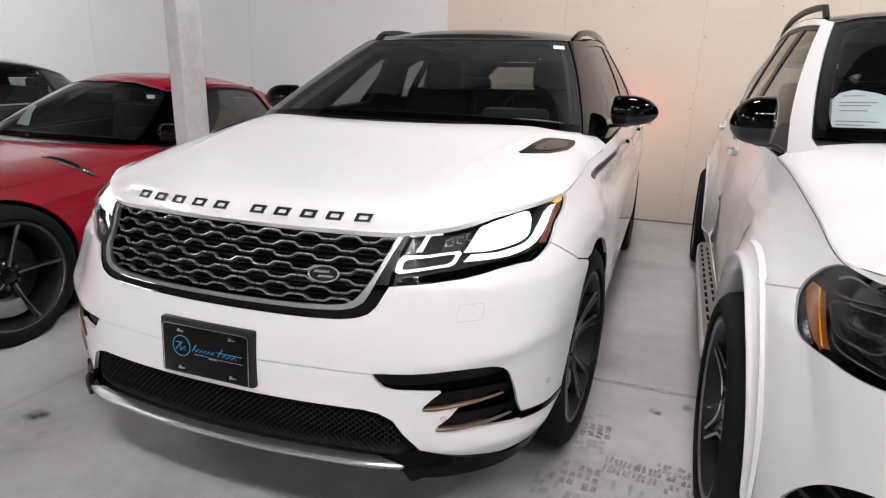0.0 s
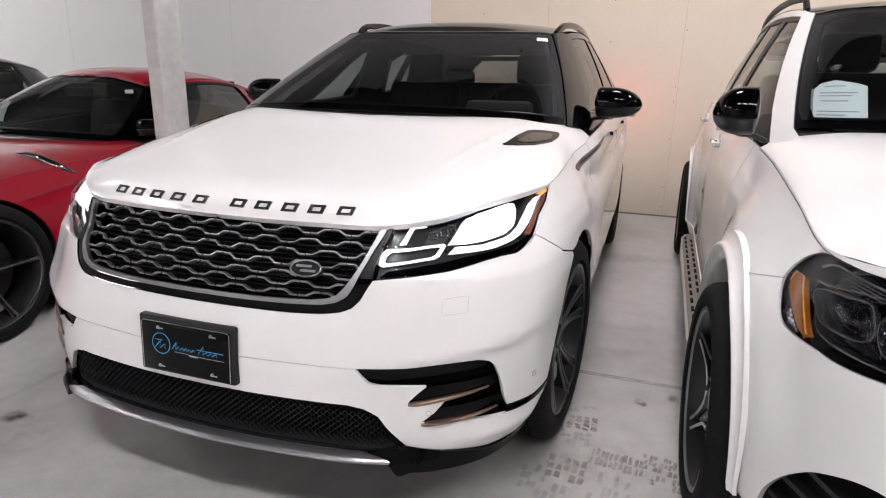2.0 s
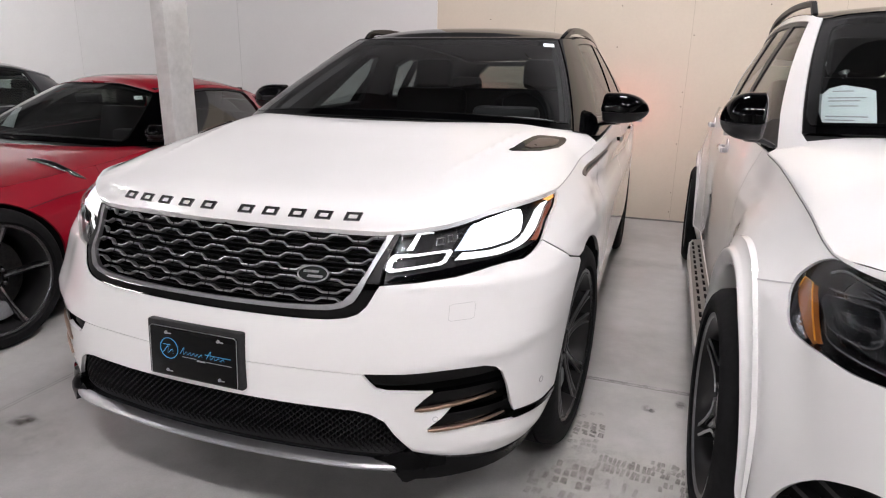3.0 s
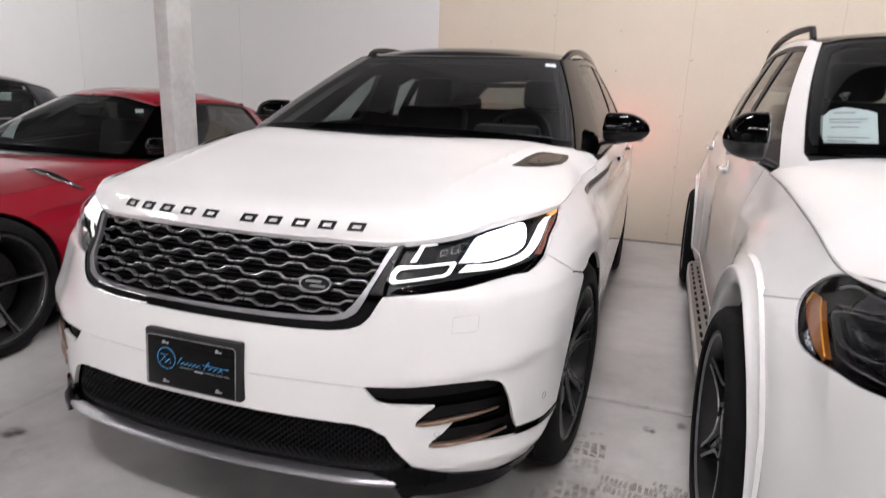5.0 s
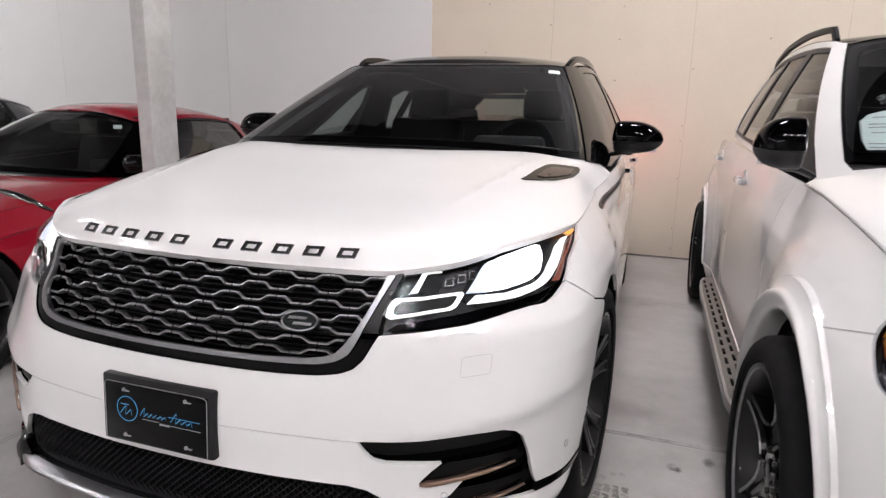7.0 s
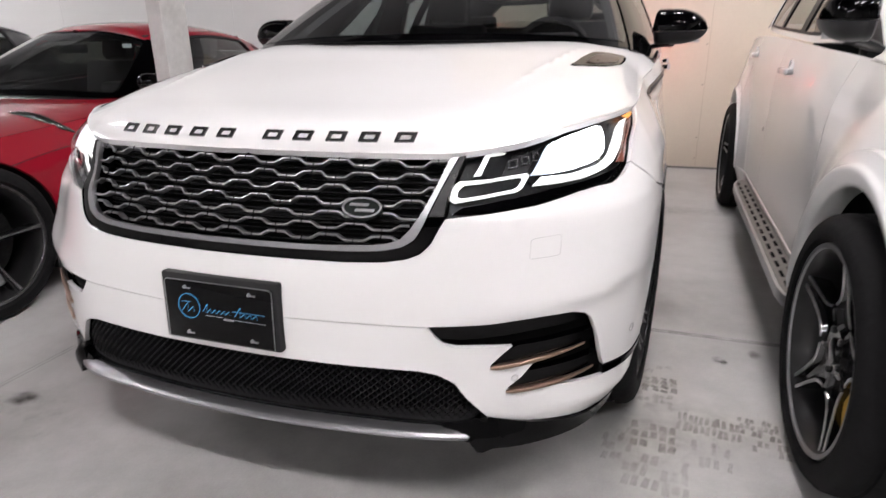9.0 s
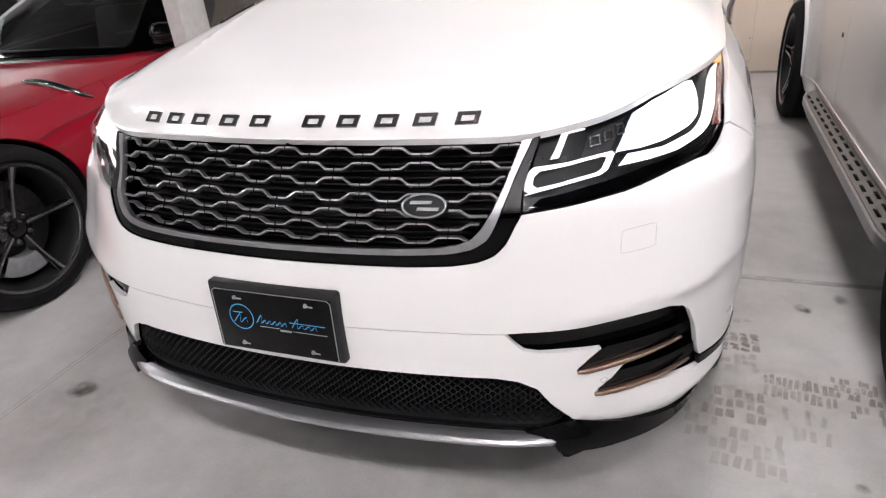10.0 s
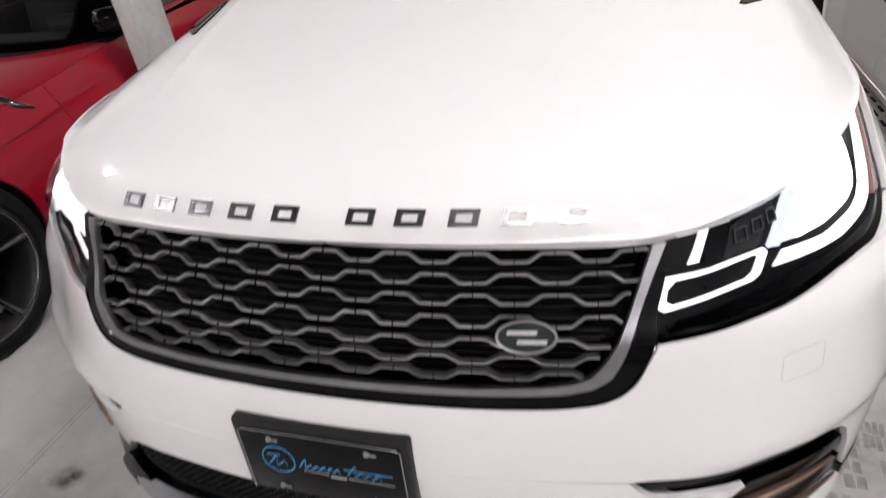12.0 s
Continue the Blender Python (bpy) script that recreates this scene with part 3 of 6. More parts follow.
def cabin_fill(parent, x, wid, floor_z, dash, seats, z_seat, rear_y, wheel_r=.185):
    """Dashboard, seats and steering wheel, seen through the glass."""
    y0, z0 = dash
    Geo().box((0, y0 + .12, z0 - .16), (wid * 2, .50, .30), .06).done("dashboard", CABIN, parent, "black dashboard")
    Geo().box((.38, y0 + .30, z0 + .03), (.34, .12, .08), .03).done("instrument_hood", CABIN, parent)
    Geo().box((0, y0 + .9, floor_z), (wid * 2, 3.0, .06)).done("cabin_floor", CABIN, parent)
    sw = new("steering_wheel")
    sw.parent = parent
    sw.matrix_basis = pose(.38, y0 + .56, z0 - .02, -24)
    a = np.linspace(0, 2 * math.pi, 49)[:-1]
    Geo().sweep(np.stack([wheel_r * np.cos(a), 0 * a, wheel_r * np.sin(a)], 1), np.tile((0, -1.0, 0), (48, 1)), ring(8, .015, .015), True).done("wheel_rim", LEATHER, sw)
    Geo().box((0, .0, -.01), (.15, .05, .13), .03).box((0, .0, 0), (.36, .02, .035), .008).box((0, 0, -.10), (.05, .02, .14), .008).done("wheel_boss", CABIN, sw)
    Geo().box((.115, -.012, .0), (.012, .012, .05), .003).box((-.115, -.012, 0), (.012, .012, .05), .003).done("wheel_trim", GAUGE, sw)
    for sx in (-1, 1):
        seat(parent, sx * .38, seats, z_seat)
    if rear_y:
        Geo().box((0, rear_y, z_seat + .08), (wid * 1.7, .50, .20), .06).box((0, rear_y + .30, z_seat + .38), (wid * 1.7, .16, .60), .05, pose(0, 0, 0, -14)).done("rear_bench", LEATHER, parent)
        for hx in (-.42, .42):
            Geo().box((hx, rear_y + .40, z_seat + .70), (.24, .09, .13), .035).done("rear_head_restraint", LEATHER, parent)

def side_mirror(car, sg, at, size, mat, arm, turn=0):
    """A door mirror: domed shell, dark band under it, foot towards the door. size: half width, height of the dome, depth."""
    m = new("door_mirror")
    m.parent = car
    m.matrix_basis = pose(*at, 0, 0, turn)
    tagged(m, "gloss black door mirror")
    w, h, dp = size
    k = np.linspace(-1, 1, 25)
    out = (1 - np.clip((k + .35) / 1.36, 0, 1) ** 2.3) ** .55
    inn = (1 - np.clip((-k - .72) / .285, 0, 1) ** 3) ** .5
    sc = np.maximum(out * inn, .03)
    lean = .035 * np.clip(k, -.6, 1) ** 2

    def skin(a0, a1, low, grow):
        a = np.linspace(radians(a0), radians(a1), 15)
        v = []
        for i, t in enumerate(k):
            hh, dd = h * sc[i], dp * sc[i] ** .7
            for b in a:
                z = hh * math.sin(b) if b > 0 else low * sc[i] * math.sin(b)
                v.append((sg * t * w * grow, lean[i] - dd * grow * math.cos(b) ** .8, z))
            v.append((sg * t * w * grow, lean[i] + .022, v[-1][2]))
            v.append((sg * t * w * grow, lean[i] + .022, v[-16][2]))
        n = 17
        f = [(i * n + j, i * n + (j + 1) % n, (i + 1) * n + (j + 1) % n, (i + 1) * n + j) for i in range(24) for j in range(n)]
        return Geo().add(v, f + [tuple(range(n)), tuple(24 * n + j for j in range(n))])
    skin(-6, 90, h * .7, 1.0).done("mirror_shell", mat, m, "gloss black shell")
    skin(-90, -8, h * .72, .985).done("mirror_band", BLACK, m, "dark lower band")
    reach, drop = arm
    s = np.linspace(0, 1, 10)
    Geo().sweep(np.stack([-sg * (w * .25 + (reach - w * .25) * s), .015 + .03 * s, -h * .52 - .012 + (h * .52 + .012 - drop) * s ** 2], 1), np.tile((0, 0, 1.0), (10, 1)),
                [(-.045, -.010), (-.045, .006), (-.03, .014), (.03, .014), (.045, .006), (.045, -.010), (.03, -.016), (-.03, -.016)], scale=.80 - .28 * s).done("mirror_arm", BLACK, m, "black mirror foot")
    Geo().box((0, .026, -.004), (w * 1.5, .004, h * 1.15), .002).done("mirror_glass", CHROME, m, "mirror glass")
    return m


VELAR = Shell(
    plan=[(0, 0), (.16, .005), (.32, .02), (.48, .044), (.6, .082), (.68, .124), (.75, .168), (.80, .21), (.845, .262), (.895, .353),
          (.928, .5), (.948, .7), (.957, .9), (.962, 1.2), (.962, 2.4), (.96, 3.4), (.955, 3.8), (.93, 4.2), (.88, 4.5), (.78, 4.68),
          (.6, 4.75), (.3, 4.785), (0, 4.795)],
    front=((.18, .25, .32, .40, .52, .58, .65, .70, .75, .785, .82, .86, .90, .94, 1.0), (.05, .02, .008, 0, 0, .003, .012, .024, .038, .052, .080, .109, .137, .165, .23)),
    lower=((.18, .25, .32, .40, .55, .9), (.10, .06, .03, .008, 0, 0)),
    top=((0, .5, .62, .70, .78, .91, 1.01, 1.11, 1.25, 1.363, 1.55, 1.82, 2.1, 2.35, 4.2, 5.0, 7), (.904, .904, .911, .918, .929, .946, .954, .960, .965, .967, .978, 1.002, 1.035, 1.06, 1.12, 1.14, 1.14)),
    tuck=((0, .6, .9, 1.1, 1.25, 1.363, 1.85, 2.1, 2.4, 5, 7), (.16, .16, .16, .14, .115, .102, .108, .08, .055, .05, .05)),
    front_to=.62, side_from=1.18,
    rear=((.2, .5, .8, 1.1), (.06, 0, .03, .16)))


def brow(s, z):
    """The edge over the side intakes, and the waist of the doors."""
    zc = np.interp(s, (.5, .6, .8, 1.0), (.562, .578, .602, .628))
    win = np.clip((s - .48) / .16, 0, 1) * np.clip((1.22 - s) / .42, 0, 1)
    edge = .013 * win * win * (3 - 2 * win) * np.where(z > zc, np.exp(-((z - zc) / .055) ** 2), np.exp(-((z - zc) / .024) ** 2))
    side = np.clip((s - 1.70) / .40, 0, 1) * np.clip((4.6 - s) / .8, 0, 1)
    foot = np.clip((s - .66) / .20, 0, 1) * np.clip((1.16 - s) / .14, 0, 1)
    edge = edge + .013 * foot * foot * (3 - 2 * foot) * np.exp(-((z - .335) / .034) ** 2)
    return edge - .034 * side * side * (3 - 2 * side) * np.exp(-((z - .885) / .075) ** 2)


def near_corner(s, z):
    """The passenger-side corner of the nose is drawn back a little more."""
    k = np.clip((s - .42) / .36, 0, 1) * np.clip((1.55 - s) / .55, 0, 1)
    return k * k * (3 - 2 * k) * np.interp(z, (.35, .58, .66, .80, .84, .87, .90, .93, .96), (.020, .022, .030, .033, .024, .0, .0, .008, .008))


VELAR.ridge, VELAR.offside = brow, near_corner


WAGON_AT, WAGON_TURN = (2.36, -.37, 0), -.95
WAGON = Shell(
    plan=[(0, 0), (.3, .015), (.5, .045), (.68, .115), (.79, .21), (.87, .34), (.915, .50), (.945, .75), (.955, 1.1), (.957, 1.5), (.957, 3.0), (.95, 4.0), (.92, 4.5), (.84, 4.8), (.6, 4.95), (0, 5.0)],
    front=((.2, .3, .45, .65, .8, .9, .97, 1.05), (.06, .03, 0, 0, .02, .05, .09, .16)),
    lower=((.2, .3, .38, .55, .9), (.06, .025, .003, 0, 0)),
    top=((0, .6, .9, 1.03, 1.16, 1.42, 2.09, 2.6, 4.5, 5.1, 5.5, 7), (.99, .987, .984, .980, .966, 1.002, 1.068, 1.094, 1.15, 1.12, 1.04, 1.0)),
    tuck=((0, 1, 1.25, 1.55, 1.9, 2.2, 2.6, 7), (.045, .045, .064, .084, .086, .074, .055, .05)), front_to=.6, side_from=1.15, rear=((.2, .5, .8, 1.2), (.06, 0, .03, .12)))


def haunch(s, z):
    """The wings swell out round the wheel arches."""
    out = 0
    for y in (.965, 3.975):
        r = np.hypot(s - WAGON.at_y(y), z - .362)
        k = np.clip((.67 - r) / .20, 0, 1)
        out = out + .034 * k * k * (3 - 2 * k)
    return out


WAGON.ridge = haunch


# ---- the hall ----
BACK, LEFT, RIGHT, NEAR = 4.95, -11.5, 8.0, -9.0
fl = Geo().box(((LEFT + RIGHT) / 2, (BACK + NEAR) / 2, -.10), (RIGHT - LEFT + .6, BACK - NEAR + .6, .20)).done("floor", CONCRETE)
tagged(fl, "grey sealed concrete floor with stains and tyre prints", "floor", "", "structure")
WALL_TOP = 3.3
wb = Geo().box(((LEFT - 1.12) / 2, BACK + .10, WALL_TOP / 2), (-1.12 - LEFT, .20, WALL_TOP)).done("wall_back_white", WALL_WHITE)
tagged(wb, "white painted wall of smooth panels", "wall", "", "structure")
# Unseen dark band, added so bonnet and glass mirror less bright wall.
wu = Geo().box(((LEFT + RIGHT) / 2, BACK + .12, (WALL_TOP + CEIL) / 2), (RIGHT - LEFT, .24, CEIL - WALL_TOP)).done("unseen_back_band", BAND_GREY)
tagged(wu, "unseen dark band above the back wall, added to dim reflections", "wall", "", "structure")
wt = Geo().box(((RIGHT - 1.12) / 2, BACK + .10, WALL_TOP / 2), (RIGHT + 1.12, .20, WALL_TOP)).done("wall_back_drywall", BOARD)
tagged(wt, "bare beige drywall with taped joints", "wall", "", "structure")
for nm, c, sz in (("wall_left", (LEFT - .1, (BACK + NEAR) / 2, CEIL / 2), (.2, BACK - NEAR, CEIL)), ("wall_right", (RIGHT + .1, (BACK + NEAR) / 2, CEIL / 2), (.2, BACK - NEAR, CEIL)),
                  ("wall_near", ((LEFT + RIGHT) / 2, NEAR - .1, CEIL / 2), (RIGHT - LEFT + .4, .2, CEIL))):
    tagged(Geo().box(c, sz).done(nm, PALE_WALL), "plain painted wall", "wall", "", "structure")
tagged(Geo().box(((LEFT + RIGHT) / 2, (BACK + NEAR) / 2, CEIL + .1), (RIGHT - LEFT + .6, BACK - NEAR + .6, .2)).done("ceiling", CEILING), "grey ceiling", "ceiling", "", "structure")
LIGHT = material("tube_light", (.9, .9, .9), .4, emit=(1, .945, .970), power=LAMP_POWER)
for y, row in ((2.4, (-8.0, 1.0, 4.6)), (-2.6, (-6.6, 1.2, 3.7)), (-7.4, (-6.6, -1.6))):
    for x in row:
        lt = thing("ceiling_light", "long white ceiling light", "lamp", (x, y, CEIL - .35), 0, "ceiling lights")
        Geo().box((0, 0, .04), (1.30, .30, .06), .01).done("light_housing", WALL_WHITE, lt)
        Geo().box((0, 0, -.004), (1.22, .24, .03), .008).done("diffuser", LIGHT, lt, "glowing diffuser")
        for sx in (-.5, .5):
            Geo().box((sx, 0, .21), (.008, .008, .28)).done("hanger", STEEL, lt)
post = thing("steel_post", "grey painted square steel post on the floor", "post", (-1.660, 1.82, 0))
Geo().box((0, 0, CEIL / 2), (.096, .20, CEIL), .010).done("shaft", POST, post)
Geo().box((0, 0, .01), (.26, .34, .02), .003).done("base_plate", POST, post)


# ---- white sport utility car with its lamps on ----
suv = thing("sport_utility_car", "white sport utility car with black roof and headlamps lit", "car")
V = VELAR
AX = V.at_y(.87)
RX = V.at_y(3.74)
ARCH_F, ARCH_R = arch(AX, .37, .405, .30), arch(RX, .37, .405, .30)
DOOR0, DOOR1, DOOR2 = V.at_y(1.42), V.at_y(2.47), V.at_y(3.42)
G = .0022

UPPER = [(0, .686), (.112, .686), (.3, .687), (.382, .691), (.433, .699), (.465, .711), (.488, .732), (.508, .765), (.520, .782),
         (.552, .785), (.643, .792), (.73, .800), (.858, .820), (.921, .826), (.978, .827), (1.036, .839), (1.102, .858), (1.244, .782), (1.36, .752)]
arch_low = [q for q in ARCH_F if q[0] < AX - .10]
SEAM = [(1.037, .402), (.909, .412), (.895, .44), (.878, .50), (.858, .545), (.838, .562), (.805, .571), (.744, .571), (.648, .567), (.556, .561), (.478, .555), (0, .551)]
up_arch = [q for q in reversed(arch_low) if .405 < q[1] < .742]
panel("upper_bumper", V, both(UPPER + up_arch + [(AX - .404, .402)] + SEAM), WHITE, suv, "white front bumper cover", step=.02)
LOWTOP = [(0, .5490), (.478, .5530), (.497, .53), (.515, .514), (.542, .508), (.597, .508), (.666, .505), (.643, .487), (.616, .461), (.625, .45), (.716, .459),
          (.690, .428), (.652, .399), (.716, .394), (.781, .394), (.85, .388), (.907, .384), (1.037, .379), (AX - .404, .375)]
LOWBOT = [(AX - .40, .30), (.99, .287), (.95, .282), (.86, .282), (.72, .302), (.625, .315), (.565, .38), (.538, .42), (.501, .44), (.456, .448), (.3, .447), (0, .449)]
panel("lower_bumper", V, both(LOWTOP + LOWBOT), WHITE, suv, "white lower bumper skin", step=.026)

# side intakes with their blades
VENT = [(.470, .556), (.556, .563), (.648, .569), (.744, .573), (.805, .573), (.842, .563), (.862, .545), (.882, .50), (.899, .44), (.912, .380), (.78, .385), (.640, .392), (.600, .45), (.53, .50), (.49, .53)]
for sg in (1, -1):
    # backing sheet; the intake's inner shade is in its near-black colour
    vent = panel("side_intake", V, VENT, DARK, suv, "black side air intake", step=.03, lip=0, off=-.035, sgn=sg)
    panel("intake_shelf", V, [(.474, .552), (.556, .557), (.648, .563), (.744, .566), (.80, .566), (.832, .556), (.842, .545), (.78, .538), (.66, .528), (.56, .521), (.505, .524)], PIANO, vent, "gloss black", step=.03, lip=.02, off=-.012, sgn=sg)
    for pts in ([(.617, .452), (.672, .456), (.75, .468), (.84, .485), (.872, .492), (.868, .515), (.80, .512), (.735, .506), (.68, .503), (.645, .484)],
                [(.653, .390), (.71, .392), (.79, .402), (.87, .418), (.896, .424), (.888, .452), (.83, .446), (.76, .440), (.70, .436), (.672, .424)]):
        blade = panel("intake_blade", V, pts, PIANO, vent, "dark gloss blade", step=.025, lip=.02, off=-.006, sgn=sg)
        e = spline(pts[:4], 45)
        p, n = surface(V, e[:, 0] * sg, e[:, 1] + .004, .0035)
        k = np.linspace(0, 1, len(e))
        Geo().sweep(p, n, [(-.0050, -.010), (-.0060, -.004), (-.0058, .0005), (-.004, .003), (0, .0042), (.004, .003), (.0058, .0005), (.0060, -.004), (.0050, -.010)], scale=np.interp(k, (0, .10, .6, 1), (.5, 1, .9, .35))).done("blade_trim", BLADE_COPPER, blade, "burnished copper trim", 60)
    panel("bumper_strip", V, [(.905, .408), (1.037, .398), (AX - .404, .398), (AX - .404, .379), (1.037, .383), (.907, .388)], PIANO, suv, "gloss black strip", step=.03, lip=.01, off=.002, sgn=sg)
    a = np.linspace(0, 2 * math.pi, 25)[:-1]
    for cs, cz, r in ((1.018, .473, .009), (.673, .4265, .007)):
        p, n = surface(V, (cs + r * np.cos(a)) * sg, cz + r * np.sin(a), .0)
        Geo().sweep(p, n, [(-.0008, -.002), (-.0008, .0014), (.0008, .0014), (.0008, -.002)], True).done("parking_sensor", SEAM_GREY, suv, "round parking sensor rim")
    # cover of the towing eye
    hook = [(.712, .733), (.722, .737), (.776, .741), (.785, .739), (.778, .702), (.770, .699), (.713, .695), (.707, .698)]
    e = dens(hook, .01)
    p, n = surface(V, e[:, 0] * sg, e[:, 1], .0)
    Geo().sweep(p, n, [(-.0004, -.002), (-.0004, .0001), (.0004, .0001), (.0004, -.002)], True).done("tow_cover_joint", SEAM_GREY, suv, "fine joint of the towing eye cover")

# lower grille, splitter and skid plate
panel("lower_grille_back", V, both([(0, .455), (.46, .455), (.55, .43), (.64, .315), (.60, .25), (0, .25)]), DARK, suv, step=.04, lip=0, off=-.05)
g = Geo()
for r in range(17):
    z0 = .455 - r * .0092
    lim = float(np.interp(z0, (.30, .315, .38, .42, .44, .455), (.60, .60, .555, .528, .49, .40)))
    s = np.arange(-lim, lim, .0035)
    zz = z0 + .0036 * np.clip(2.4 * np.sin((s / .021 + (r % 2) * .5) * 2 * math.pi), -1, 1)
    p, n = surface(V, s, zz, -.016)
    g.sweep(p, n, [(-.0014, -.010), (-.0014, .001), (0, .0022), (.0014, .001), (.0014, -.010)])
g.done("lower_mesh", MESH, suv, "black honeycomb lower grille")


def chin(s, z):
    """The splitter stands further out than the bumper above it."""
    p = V(s, np.maximum(z, .27))
    q = np.abs(s)
    k = .028 * np.clip((.33 - z) / .05, 0, 1) * np.clip((1.02 - q) / .35, 0, 1)
    n = surface(V, s, np.maximum(z, .27))[1]
    p = p + n * k[..., None]
    p[..., 2] = z
    return p


panel("splitter", chin, both([(0, .318), (.50, .318), (.565, .318), (.607, .330), (.72, .306), (.86, .286), (.95, .285), (.99, .289), (AX - .41, .302), (AX - .41, .272), (1.0, .258), (.85, .252), (.70, .252), (.60, .256),
                              (.58, .270), (.54, .288), (.48, .292), (0, .292)]), PIANO, suv, "gloss black front splitter", step=.026, lip=.05)


def bowed(s, v):
    """The skid plate: a shelf that falls forward to a rounded edge and turns under."""
    q = np.abs(s)
    end = np.clip((.585 - q) / .10, 0, 1) ** .6
    out = np.interp(v, (0, .25, .5, .7, .85, .95, 1.0), (.004, .022, .036, .043, .044, .038, .026))
    z = np.interp(v, (0, .25, .5, .7, .85, .95, 1.0), (.314, .3115, .307, .3015, .2955, .290, .287))
    n = surface(V, s, 0 * s + .30)[1]
    p = V(s, 0 * s + .30) + n * (out * (.55 + .45 * end))[..., None]
    p[..., 2] = z - .012 * (1 - end)
    return p


sheet("skid_plate", bowed, np.linspace(-.572, .572, 121), np.linspace(0, 1, 17), SILVER, suv, "curved silver skid plate")
for sg in (1, -1):
    panel("splitter_end", chin, [(.510, .312), (.545, .305), (.566, .291), (.588, .254), (.597, .251), (.622, .262), (.652, .290), (.630, .318), (.607, .333), (.570, .324)], PIANO, suv, "gloss black end of the splitter", step=.012, lip=.02, off=.009, sgn=sg)
    e = dens([(.512, .311), (.545, .304), (.566, .290), (.588, .254)], .008, False)
    p, n = surface(chin, e[:, 0] * sg, e[:, 1], .009)
    Geo().sweep(p, n, ring(6, .0014, .0014)).done("splitter_edge", PIANO, suv, "thin rounded edge of the splitter")
panel("grille_sill", chin, both([(0, .335), (.45, .335), (.58, .345), (.625, .317), (.56, .308), (0, .308)]), BLACK, suv, step=.03, lip=.02, off=-.022)

# radiator grille
CH_OUT = [(0, .708), (.117, .708), (.3, .710), (.382, .715), (.423, .724), (.451, .740), (.468, .765), (.490, .806), (.522, .856), (.553, .897)]
CH_IN = [(0, .720), (.117, .720), (.25, .721), (.35, .725), (.392, .731), (.420, .741), (.440, .760), (.462, .789), (.490, .832), (.530, .897)]
FR_OUT = [(0, .688), (.112, .688), (.3, .689), (.382, .693), (.433, .701), (.463, .713), (.486, .733), (.506, .766), (.518, .785), (.521, .80), (.525, .82), (.547, .862), (.573, .902), (.555, .900)]
panel("grille_surround", V, both(FR_OUT + list(reversed(CH_OUT))), PIANO, suv, "gloss black grille surround", step=.02, lip=.008, off=-.004)
# Added dull overlay on the gloss surround damps a ceiling light's reflection.
for sg in (1, -1):
    panel("surround_dull_patch", V, [(.481, .787), (.517, .787), (.520, .80), (.524, .82), (.546, .862), (.571, .900), (.556, .899), (.523, .857), (.492, .807)], LAMP_BLACK, suv, "dull black patch added over the surround to dim a lamp reflection", step=.02, lip=.006, off=-.0005, sgn=sg)
panel("grille_chrome", V, both(CH_OUT + list(reversed(CH_IN))), GRILLE_CHROME, suv, "satin chrome grille frame", step=.014, lip=.013, off=.0)
for half, d in ((CH_OUT, -.0015), (FR_OUT[:11], -.0035)):
    e = spline(sorted({(k * a, b) for a, b in half for k in (1, -1)}), 220)
    p, n = surface(V, e[:, 0], e[:, 1], d)
    Geo().sweep(p, n, ring(8, .0016, .0018)).done("surround_edge", PIANO, suv, "rounded edge of the grille surround")
# Sheet closing the grille, coloured near black for the shade behind the bars.
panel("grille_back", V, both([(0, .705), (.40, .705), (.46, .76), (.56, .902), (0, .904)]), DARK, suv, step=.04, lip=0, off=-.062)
e = dens(CH_IN, .012, False)
for sg in (1, -1):
    lo, _ = surface(V, e[:, 0] * sg, e[:, 1], -.012)
    hi, _ = surface(V, e[:, 0] * sg, e[:, 1], -.062)
    k = len(e)
    Geo().add(list(lo) + list(hi), [(i, i + 1, k + i + 1, k + i) for i in range(k - 1)]).done("grille_wall", PIANO, suv, "black inner wall of the grille frame")
slats = Geo()
for r in range(16):
    z0 = .725 + r * .0115
    lim = float(np.interp(z0, (.72, .76, .83, .90), (.38, .425, .475, .53)))
    s = np.linspace(-lim, lim, 24)
    p, n = surface(V, s, 0 * s + z0, -.05)
    slats.sweep(p, n, [(-.0015, -.006), (-.0015, .004), (.0015, .004), (.0015, -.006)])
slats.done("shutter_slats", MESH, suv, "black shutter slats behind the grille")
ROWS_G, PER = 7, .125
ticks = Geo()
